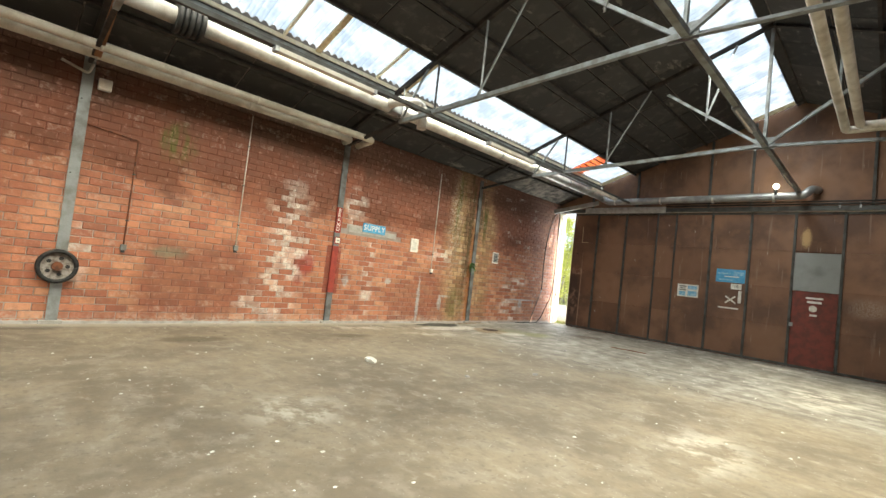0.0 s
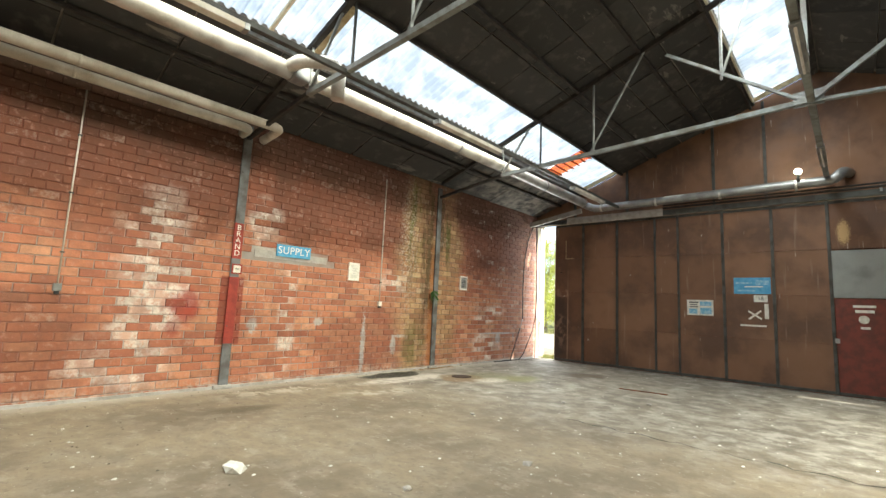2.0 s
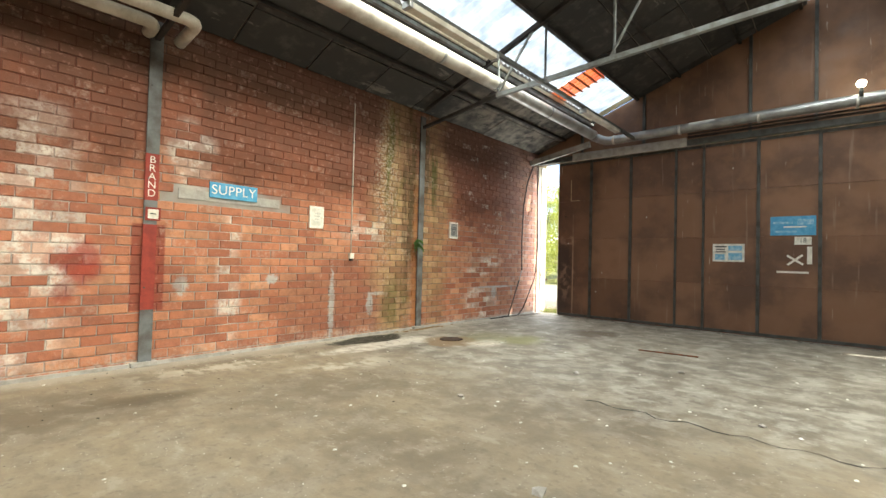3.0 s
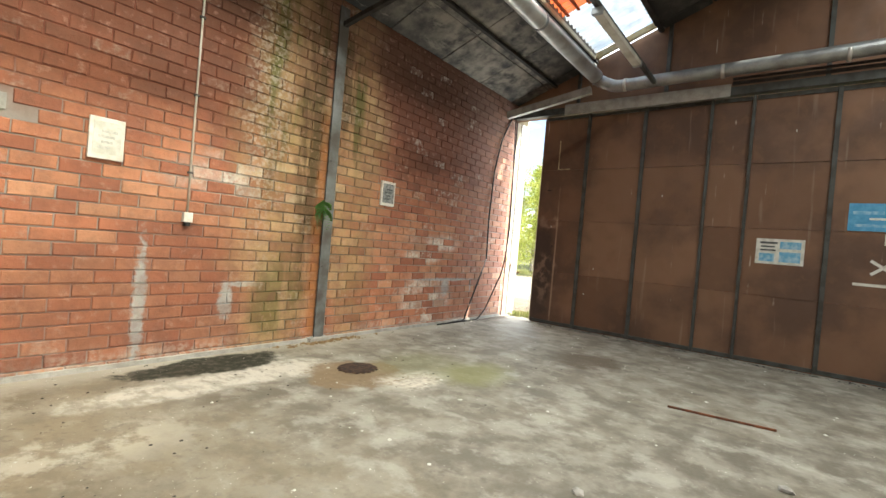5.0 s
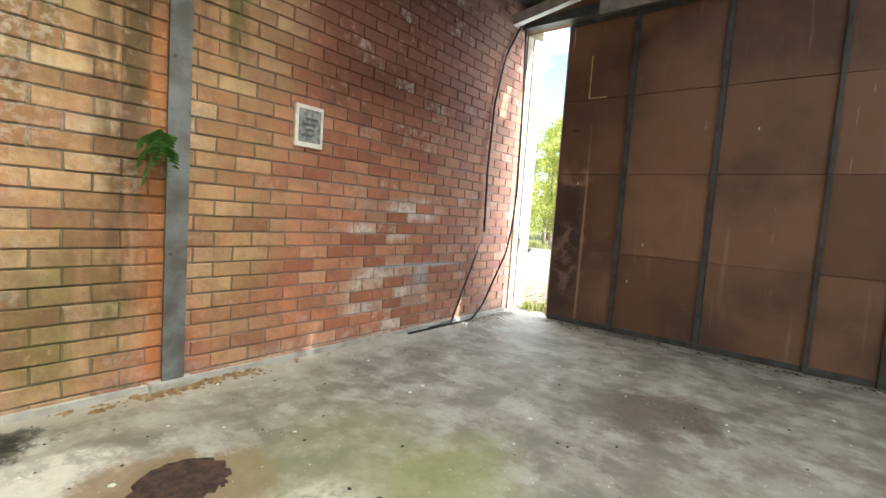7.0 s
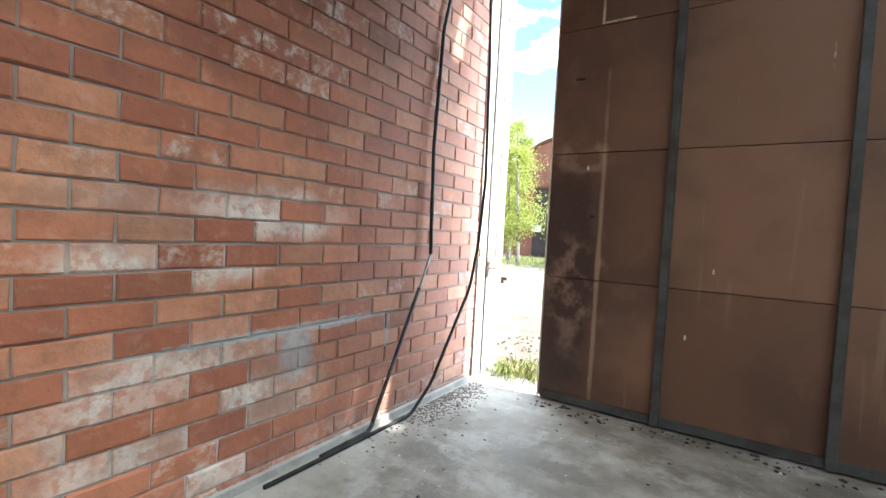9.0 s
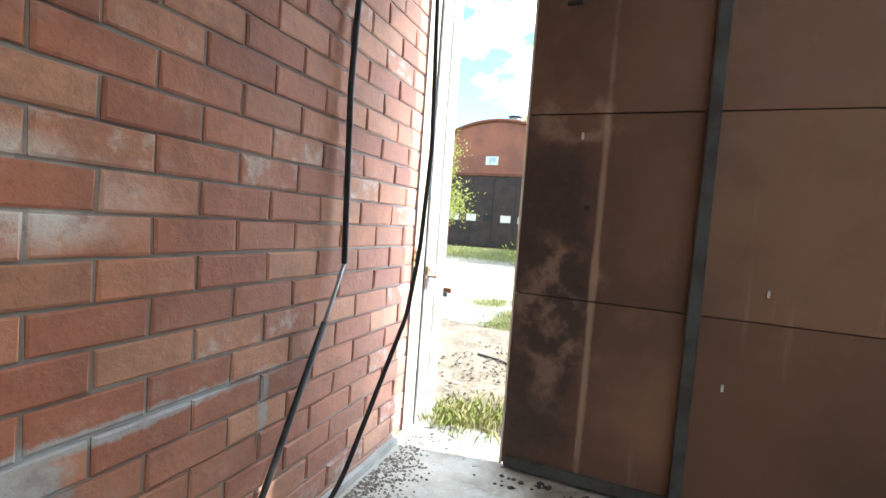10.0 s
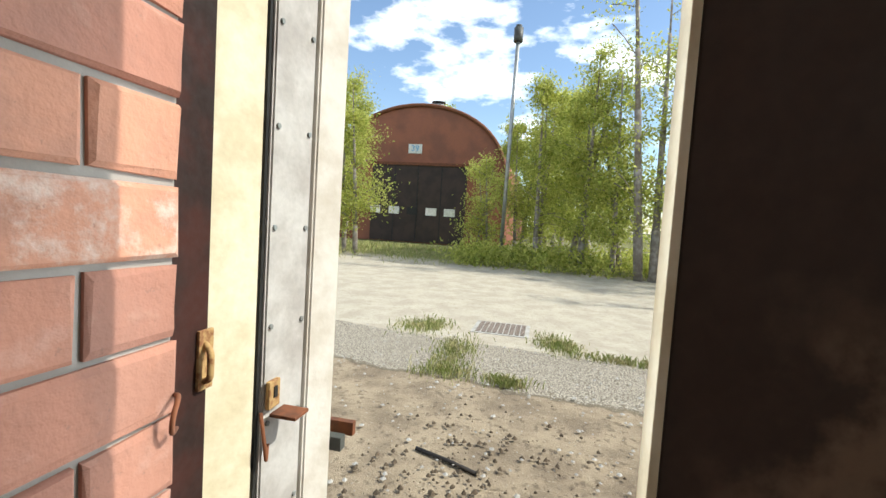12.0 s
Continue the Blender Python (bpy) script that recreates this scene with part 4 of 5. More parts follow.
part("edge_strip", box(DOORS + 0.004, DOORS + 0.052, 8.556, 8.568, 0.02, 4.21, 0.002), CREAM, fold, "cream painted leading edge")
for i, y in enumerate(STILES[:-1]):
    part("bottom_rail", box(DOORS - 0.02, DOORS + 0.005, STILES[i + 1] + 0.03, y - 0.03, 0.025, 0.085), STILE, fold)
    part("top_rail", box(DOORS - 0.02, DOORS + 0.005, STILES[i + 1] + 0.03, y - 0.03, 4.15, 4.215), STILE, fold)
part("gouge", box(DOORS - 0.002, DOORS + 0.012, 8.31, 8.39, 2.71, 2.73), BLACK, fold, "dark gouge in the board")
part("tape_mark", box(DOORS - 0.001, DOORS + 0.012, 8.185, 8.205, 3.14, 3.72), YELLOWED, fold, "pale line of old tape")
part("tape_mark", box(DOORS - 0.001, DOORS + 0.012, 7.95, 8.18, 3.14, 3.155), YELLOWED, fold)
track = thing("door_track", (DOORS, 2, 4.3), "grey steel door track over the folding doors", "door track", kind="structure")
part("channel", box(DOORS - 0.12, DOORS + 0.028, SIDE, WALL - 0.02, 4.235, 4.36), STILE, track)
for z, r_ in ((4.405, 0.028), (4.475, 0.022)):
    part("guide_rod", tube([(DOORS - 0.15, SIDE + 0.02, z), (DOORS - 0.15, 5.28, z)], r_, 10), DARK, track)
part("cover_board", box(DOORS - 0.16, DOORS - 0.125, 5.3, 8.1, 4.20, 4.40), CONCRETE, track, "pale grey cover board")
for y in (0.6, 1.0, -0.4, -1.8):
    part("hanger_bolt", box(DOORS - 0.15, DOORS - 0.12, y, y + 0.04, 4.3, 4.44), GALV, track)
bm = bmesh.new()
bar_into(bm, (14.75, WALL - 0.05, 4.22), (14.78, 7.5, 4.52), 0.10, 0.14)
tagged(part("eaves_beam", bm, CONCRETE), "pale grey eaves beam in the corner by the doors", "beam")

wicket = thing("wicket_door", (DOORS, 1.4, 0), "red-brown wicket door with a grey metal sheet above", "door", kind="structure")
part("leaf", box(DOORS - 0.012, DOORS + 0.03, 0.93, 1.87, 0.075, 2.05, 0.006), REDBOARD, wicket)
part("mid_rail", box(DOORS - 0.018, DOORS - 0.010, 0.93, 1.87, 1.05, 1.10), REDBOARD, wicket)
part("sheet", box(DOORS - 0.016, DOORS + 0.03, 0.92, 1.88, 2.07, 3.10, 0.004), worn("dull_zinc_sheet", (0.27, 0.29, 0.28), (0.20, 0.21, 0.20), 2, 0.5, 0.2), wicket, "dull grey zinc sheet")
part("latch", box(DOORS - 0.06, DOORS - 0.02, 1.82, 1.9, 1.1, 1.2, 0.006), GALV, wicket)
part("mark", tube([(DOORS - 0.0135, 1.42, 1.62), (DOORS - 0.012, 1.42, 1.62)], 0.085, 20), PAPER, wicket, "round white sticker")
part("print_bar", box(DOORS - 0.0145, DOORS - 0.0125, 1.25, 1.55, 1.76, 1.82), PAPER, wicket)
part("print_bar", box(DOORS - 0.0145, DOORS - 0.0125, 1.22, 1.58, 1.87, 1.92), PAPER, wicket)
part("print_bar", box(DOORS - 0.0145, DOORS - 0.0125, 1.33, 1.48, 1.42, 1.47), PAPER, wicket)


def door_poster(y0, y1, z0, z1, name, label, ground, bars):
    po = thing(name, (DOORS, (y0 + y1) / 2, z0), label, "poster", "door posters")
    part("sheet", box(DOORS - 0.003, DOORS + 0.001, y0, y1, z0, z1), ground, po)
    for a, b, c, d, m in bars:
        part("print_bar", box(DOORS - 0.0052, DOORS - 0.0032, y1 - (y1 - y0) * b, y1 - (y1 - y0) * a, z0 + (z1 - z0) * c, z0 + (z1 - z0) * d), m, po)


door_poster(4.18, 4.78, 1.57, 1.96, "poster", "white poster with blue pictures and lines of text", PAPER,
            ((0.08, 0.45, 0.8, 0.88, INK), (0.1, 0.4, 0.66, 0.72, INK), (0.1, 0.42, 0.52, 0.58, INK), (0.5, 0.93, 0.62, 0.9, PRINT), (0.08, 0.4, 0.1, 0.42, PRINT), (0.5, 0.93, 0.1, 0.5, PRINT)))
door_poster(2.99, 3.73, 2.13, 2.52, "poster", "blue poster with pale wave shapes", BLUE,
            ((0.06, 0.5, 0.6, 0.72, PRINT), (0.3, 0.8, 0.4, 0.48, PAPER), (0.6, 0.95, 0.55, 0.85, PRINT), (0.1, 0.6, 0.15, 0.25, PRINT)))
tag = thing("number_tag", (DOORS, 3.2, 2.0), "small white tag with the number 18", "sign")
part("sheet", box(DOORS - 0.004, DOORS + 0.001, 3.06, 3.33, 1.94, 2.1), PAPER, tag)
lettering("18", 0.12, pose(DOORS - 0.0055, 3.195, 2.02, 90, 0, -90), INK, tag)
rem = thing("torn_sticker", (DOORS, 3.35, 1.6), "torn white remains of a removed sticker", "sticker")
for q in ((3.05, 3.13, 1.55, 1.9), (3.1, 3.62, 1.36, 1.40), (3.5, 3.64, 1.6, 1.82)):
    part("scrap", box(DOORS - 0.003, DOORS + 0.001, q[0], q[1], q[2], q[3]), PAPER if q[0] != 3.5 else PANEL, rem)
for a in (35, -40):
    bm = box(-0.0015, 0.0015, -0.16, 0.16, -0.02, 0.02)
    bmesh.ops.transform(bm, matrix=pose(DOORS - 0.001, 3.32, 1.63, a, 0, 0), verts=bm.verts)
    part("scrap", bm, PAPER, rem)

# jamb of the opening
jamb = thing("door_jamb", (15.3, 9.2, 0), "weathered cream and grey steel door jamb with rusty hasps", "door frame", kind="structure")
def upright(foot, z0, z1):
    """A straight post on a footprint."""
    bm = bmesh.new()
    lo, hi = ([bm.verts.new((x, y, z)) for x, y in foot] for z in (z0, z1))
    bm.faces.new(lo)
    bm.faces.new(hi[::-1])
    for i in range(len(foot)):
        j = (i + 1) % len(foot)
        bm.faces.new((lo[i], lo[j], hi[j], hi[i]))
    bmesh.ops.bevel(bm, geom=[e for e in bm.edges if abs(e.verts[0].co.z - e.verts[1].co.z) > 1], offset=0.004, segments=2, affect="EDGES")
    return bm


part("reveal", box(15.238, 15.344, WALL + 0.035, WALL + 0.095, -0.01, 4.23), worn("dark_red_reveal", (0.045, 0.014, 0.010), (0.020, 0.010, 0.008), 9, 0.8), jamb, "dark red painted reveal")
part("channel", upright([(15.347, 9.310), (15.460, 9.272), (15.460, 9.355), (15.347, 9.355)], -0.01, 4.23), CREAM, jamb, "cream painted steel channel")
part("seal", box(15.4615, 15.470, 9.270, 9.355, -0.01, 4.23), BLACK, jamb)
part("grey_strip", upright([(15.472, 9.262), (15.598, 9.241), (15.598, 9.355), (15.472, 9.355)], -0.01, 4.23), worn("bare_zinc", (0.50, 0.49, 0.47), (0.38, 0.36, 0.34), 9, 0.5), jamb, "bare grey riveted strip")
part("white_post", upright([(15.601, 9.232), (15.660, 9.190), (15.660, 9.355), (15.601, 9.355)], -0.01, 4.23), WHITE, jamb)
part("outer_frame", box(15.662, 15.70, 9.22, 9.6, -0.01, 4.5), CREAM, jamb)
part("outer_block", box(15.236, 15.66, 9.357, 9.6, -0.01, 4.23), MORTAR, jamb)
for z in np.arange(0.2, 4.2, 0.21):
    for x in (15.487, 15.583):
        y = 9.262 - (x - 15.472) / 6
        part("rivet", tube([(x, y - 0.004, float(z)), (x, y + 0.003, float(z))], 0.006, 8), STEEL, jamb)
YRUST = worn("yellow_flaked_rust", (0.45, 0.30, 0.13), (0.20, 0.085, 0.04), 60, 0.85)
hasp = part("hasp", box(15.472, 15.512, 9.245, 9.256, 1.075, 1.135, 0.003), YRUST, jamb, "rusty hasp with old yellow paint")
part("hasp_tongue", box(15.474, 15.530, 9.185, 9.246, 1.060, 1.068, 0.002), RUSTED, hasp)
part("slot", box(15.486, 15.498, 9.2425, 9.2455, 1.098, 1.122), BLACK, hasp)
part("staple_plate", box(15.316, 15.352, 9.287, 9.294, 1.165, 1.275, 0.002), YRUST, jamb)
part("staple", tube([(15.332, 9.290, 1.25), (15.322, 9.268, 1.24), (15.322, 9.268, 1.19), (15.332, 9.290, 1.18)], 0.006, 8, 0.01), YRUST, jamb)
part("hook", tube([(15.236, 9.262, 1.195), (15.215, 9.235, 1.205), (15.200, 9.232, 1.175), (15.205, 9.238, 1.145), (15.222, 9.245, 1.150)], 0.004, 8, 0.012), RUSTED, jamb)
part("hook", tube([(15.468, 9.262, 1.07), (15.462, 9.245, 1.00), (15.468, 9.245, 0.965), (15.478, 9.25, 1.0)], 0.004, 8, 0.01), RUSTED, jamb)
part("outer_bracket", box(15.662, 15.690, 9.165, 9.219, 0.905, 0.94, 0.002), STILE, jamb)
part("outer_bracket", box(15.70, 15.72, 9.15, 9.23, 0.93, 0.965, 0.002), RUSTED, jamb)

# ---- things on the floor ----
hole = thing("floor_drain", (9.98, 7.95, 0), "rough dark drain cover set in the concrete floor", "drain cover")
bm = bmesh.new()
ring = [Vector((9.98 + (0.22 + 0.02 * math.sin(k * 2.3)) * math.cos(k * math.pi / 18), 7.95 + (0.2 + 0.018 * math.sin(k * 3.1)) * math.sin(k * math.pi / 18), 0.006)) for k in range(36)]
lo = [bm.verts.new(v) for v in ring]
hi = [bm.verts.new((9.98 + (v.x - 9.98) * 0.9, 7.95 + (v.y - 7.95) * 0.9, 0.014)) for v in ring]
base_ = [bm.verts.new((v.x, v.y, -0.002)) for v in ring]
bm.faces.new(hi)
for k in range(36):
    bm.faces.new((lo[k], lo[(k + 1) % 36], hi[(k + 1) % 36], hi[k]))
    bm.faces.new((base_[k], base_[(k + 1) % 36], lo[(k + 1) % 36], lo[k]))
part("cover", bm, worn("rust_black_iron", (0.035, 0.024, 0.02), (0.075, 0.045, 0.03), 22, 0.85, bump=0.6), hole)
tagged(part("floor_rod", tube([(11.62, 5.17, 0.012), (11.68, 4.72, 0.012), (11.75, 4.29, 0.012)], 0.012, 8), RUSTED), "thin rusty rod lying on the floor", "rod")
crack = bmesh.new()
rng = random.Random(5)
pts = [(8.26 + 0.05 * math.sin(k * 1.7) + rng.uniform(-0.02, 0.02), 4.6 - k * 0.12) for k in range(30)]
for (xa, ya), (xb, yb) in zip(pts, pts[1:]):
    w = rng.uniform(0.004, 0.014)
    crack.faces.new([crack.verts.new(q) for q in ((xa - w, ya, 0.004), (xa + w, ya, 0.004), (xb + w, yb, 0.004), (xb - w, yb, 0.004))])
tagged(part("floor_crack", crack, BLACK), "ragged dark crack in the concrete floor", "crack", kind="structure")


def chip(rng, size):
    bm = bmesh.new()
    bmesh.ops.create_icosphere(bm, subdivisions=1, radius=size)
    for v in bm.verts:
        v.co *= rng.uniform(0.7, 1.25)
        v.co.z *= 0.5
    return bm


rng = random.Random(11)
for x, y, sz in ((4.06, 5.56, 0.11), (6.2, 3.97, 0.055), (4.9, 4.3, 0.04), (7.4, 5.6, 0.04), (9.3, 5.2, 0.04), (10.4, 4.2, 0.05), (8.7, 3.1, 0.035)):
    bm = chip(rng, sz)
    bmesh.ops.transform(bm, matrix=pose(x, y, sz * 0.3, 0, 0, rng.uniform(0, 180)), verts=bm.verts)
    tagged(part("rubble_stone", bm, PAPER if sz > 0.1 else CONCRETE), "loose pale lump of rubble on the floor", "stone", "loose rubble")


def litter(name, count, area, size, material, label, seed, flat=0.4):
    rng = random.Random(seed)
    verts, faces = [], []
    for _ in range(count):
        x, y = area(rng)
        q = size * rng.uniform(0.4, 1.4) ** 2
        a = rng.uniform(0, 6.28)
        b = len(verts)
        for k in range(5):
            rr = q * rng.uniform(0.6, 1.2)
            verts.append((x + rr * math.cos(a + k * 1.2566), y + rr * math.sin(a + k * 1.2566), 0.001))
        verts.append((x + q * 0.2, y, q * flat + 0.002))
        faces += [(b + k, b + (k + 1) % 5, b + 5) for k in range(5)]
    me = bpy.data.meshes.new(name)
    me.from_pydata(verts, [], faces)
    me.materials.append(material)
    return tagged(new(name, me), label, "debris", kind="stuff")


litter("floor_chips", 380, lambda r: (r.uniform(0, 15), r.uniform(0.5, 9.1)), 0.012, PAPER, "scattered white flakes of paint and plaster", 21)
litter("floor_dirt", 420, lambda r: (r.uniform(2, 15.1), 9.2 - abs(r.gauss(0, 1.6)) % 8), 0.008, DARK, "scattered dark crumbs of dirt and leaves", 22)
litter("door_dirt", 500, lambda r: (15.15 - abs(r.gauss(0, 0.08)), r.uniform(0, 8.6)), 0.013, DARK, "dirt and crumbs along the foot of the doors", 23)
litter("corner_dirt", 1500, lambda r: (r.gauss(14.6, 0.4), 9.2 - abs(r.gauss(0, 0.13))), 0.008, worn("grey_dust", (0.20, 0.18, 0.15), (0.10, 0.08, 0.06), 25), "heap of dust and leaves in the corner", 24)
litter("column_dirt", 160, lambda r: (r.gauss(10.5, 0.35), 9.2 - abs(r.gauss(0, 0.07))), 0.025, worn("leaf_litter", (0.16, 0.10, 0.05), (0.28, 0.2, 0.1), 20), "dead leaves and moss at the column foot", 25)


# ---- outside ----
def ground_material():
    n = Nodes("yard_concrete", 0.92, 0, 0.15)
    x, y, z = n.axes()
    rag, mid, fine, grit = n.noise(0.5, 6), n.noise(2.2, 6, 0.62), n.noise(16, 5, 0.65), n.noise(60, 3, 0.7)
    slab = n.mix(n.step(mid, 0.35, 0.65), (0.44, 0.40, 0.32), (0.36, 0.32, 0.25))
    near = n.mix(n.step(mid, 0.35, 0.65), (0.32, 0.26, 0.18), (0.19, 0.15, 0.105))
    gravel = n.mix(n.step(grit, 0.42, 0.58), (0.12, 0.105, 0.08), (0.42, 0.38, 0.31))
    wob = n.math("ADD", x, n.math("MULTIPLY", n.math("SUBTRACT", mid, 0.5), 0.5))
    lean = n.math("ADD", wob, n.math("MULTIPLY", n.math("SUBTRACT", y, 9.2), -0.14))
    c = n.mix(n.step(lean, 18.80, 18.86), near, gravel)
    c = n.mix(n.step(lean, 20.22, 20.28), c, slab)
    joint = n.math("MULTIPLY", n.step(lean, 18.76, 18.80), n.step(lean, 18.84, 18.88, 1, 0))
    c = n.mix(n.math("MULTIPLY", joint, 0.6), c, (0.10, 0.085, 0.06))
    speck = n.math("MULTIPLY", n.step(fine, 0.54, 0.64), n.step(lean, 18.9, 19.0, 0.8, 0.25))
    c = n.mix(speck, c, (0.13, 0.10, 0.07))
    c = n.mix(n.math("MULTIPLY", n.step(grit, 0.62, 0.7), 0.4), c, (0.60, 0.56, 0.47))
    grass = n.step(n.math("ADD", n.math("ADD", x, n.math("MULTIPLY", y, 0.12)), n.math("MULTIPLY", rag, 3.0)), 34.0, 36.5)
    c = n.mix(grass, c, n.mix(fine, (0.09, 0.11, 0.035), (0.22, 0.20, 0.09)))
    n.bump(n.math("ADD", fine, grit), 0.6, 0.02)
    return n.done(c)


tagged(part("ground", box(EAST + 0.02, 1500, -900, 900, -0.3, -0.02), ground_material()), "pale dry concrete yard with a gravel strip", "ground", kind="structure")
tagged(part("threshold", box(EAST - 0.02, EAST + 0.3, 8.4, 9.3, -0.1, -0.006), CONCRETE), "concrete door threshold", "threshold", kind="structure")

# round-roofed store with the number 39
HX, HY, HW = 42.0, 16.6, 5.5


def arch(t):
    return HY + HW * math.cos(t), 3.4 + 5.06 * math.sin(t) ** 0.8 if 0 < t < math.pi else 3.4


store = thing("round_roofed_store", (HX, HY, 0), "rust-brown round-roofed store with a dark folding door", "building")
prof = [(HY + HW, 0.0)] + [arch(math.pi * k / 28) for k in range(29)] + [(HY - HW, 0.0)]
bm = bmesh.new()
ra = [bm.verts.new((HX, y, z)) for y, z in prof]
rb = [bm.verts.new((HX + 24, y, z)) for y, z in prof]
for i in range(len(prof) - 1):
    bm.faces.new((ra[i], ra[i + 1], rb[i + 1], rb[i])).smooth = True
bm.faces.new(rb)
bm.faces.new(ra[::-1])
part("wall", bm, worn("rust_brown_sheet", (0.27, 0.105, 0.062), (0.20, 0.085, 0.055), 0.8, 0.8, 0, 12), store)
bm = bmesh.new()
tube_into(bm, [(HX - 0.05, y, z) for y, z in prof], 0.12, 8)
part("roof_edge", bm, RUSTED, store)
gate = part("door", box(HX - 0.12, HX - 0.02, 13.45, 19.5, 0.05, 4.78), worn("dark_brown_gate", (0.055, 0.036, 0.030), (0.035, 0.026, 0.022), 1.5, 0.7), store, "dark brown folding door")
part("door_header", box(HX - 0.2, HX - 0.02, 13.3, 19.65, 4.78, 4.95), RUSTED, store)
for y in (18.0, 16.5, 15.0):
    part("door_joint", box(HX - 0.14, HX - 0.12, y - 0.03, y + 0.03, 0.06, 4.77), BLACK, gate)
for k, y in enumerate((19.2, 17.95, 16.77, 15.56, 14.4)):
    part("window", box(HX - 0.15, HX - 0.12, y - 0.34, y + 0.34, 1.74, 2.2), (WHITE, WHITE, BLACK, WHITE, PAPER)[k], gate, "small pale pane" if k != 2 else "broken black pane")
plate = part("number_plate", box(HX - 0.06, HX - 0.02, 16.38, 17.24, 5.52, 6.08), PAPER, store, "white plate with blue number")
lettering("39", 0.52, pose(HX - 0.065, 16.81, 5.81, 90, 0, -90), BLUE, plate)
vent = part("roof_vent", tube([(HX + 2, 16.0, 8.3), (HX + 2, 16.0, 9.05)], 0.38, 16), GALV, store)
for z in (8.85, 9.1):
    part("vent_ring", tube([(HX + 2, 16.0, z), (HX + 2, 16.0, z + 0.06)], 0.46, 16), STILE, vent)

post = thing("street_lamp", (32.0, 10.2, 0), "tall thin lamp post with a round lantern", "street lamp")
part("pole", tube([(32.0, 10.25, -0.02), (32.0, 10.2, 4.5), (32.0, 10.15, 8.25)], 0.075, 12), GALV, post)
part("lantern", tube([(32.0, 10.15, 8.25), (32.0, 10.15, 8.4), (32.0, 10.15, 8.75)], 0.17, 14), STILE, post)
part("cap", tube([(32.0, 10.15, 8.75), (32.0, 10.15, 8.85)], 0.11, 14), STILE, post)

cover = thing("access_cover", (21.2, 9.2, 0), "rusty patterned access cover in the concrete", "manhole cover")
part("rim", box(20.82, 21.6, 8.80, 9.60, -0.03, -0.012), CONCRETE, cover)
bm = bmesh.new()
for i in range(9):
    for j in range(9):
        box_into(bm, 20.88 + i * 0.075, 20.94 + i * 0.075, 8.86 + j * 0.077, 8.92 + j * 0.077, -0.02, -0.004)
part("grid", bm, worn("iron_cover", (0.16, 0.13, 0.11), (0.24, 0.19, 0.15), 20, 0.7), cover)

LEAF = Nodes("spring_leaves", 0.55, 0, 0.25)
lr = LEAF.own_random()
LEAF.b.inputs["Transmission Weight"].default_value = 0.0
lc = LEAF.mix(lr, (0.27, 0.33, 0.06), (0.62, 0.61, 0.18))
LEAF_M = LEAF.done(lc)
tn = LEAF_M.node_tree
tl = tn.nodes.new("ShaderNodeBsdfTranslucent")
mx = tn.nodes.new("ShaderNodeMixShader")
mx.inputs[0].default_value = 0.6
tn.links.new(lc, tl.inputs["Color"])
tn.links.new(LEAF.b.outputs[0], mx.inputs[1])
tn.links.new(tl.outputs[0], mx.inputs[2])
tn.links.new(mx.outputs[0], tn.nodes["Material Output"].inputs["Surface"])
BARK = worn("grey_bark", (0.20, 0.17, 0.14), (0.34, 0.31, 0.27), 5, 0.9)


def leaf_mesh(name, centres, size, rng):
    c = np.array(centres)
    nn = len(c)
    a, b = rng.normal(size=(nn, 3)), rng.normal(size=(nn, 3))
    a /= np.linalg.norm(a, axis=1)[:, None]
    b -= a * (a * b).sum(1)[:, None]
    b /= np.linalg.norm(b, axis=1)[:, None]
    s1 = size * rng.uniform(0.6, 1.3, (nn, 1))
    v = np.stack([c - a * s1, c + b * s1 * 0.55, c + a * s1, c - b * s1 * 0.55], 1).reshape(-1, 3)
    me = bpy.data.meshes.new(name)
    me.from_pydata(v.tolist(), [], np.arange(nn * 4).reshape(-1, 4).tolist())
    me.materials.append(LEAF_M)
    return me


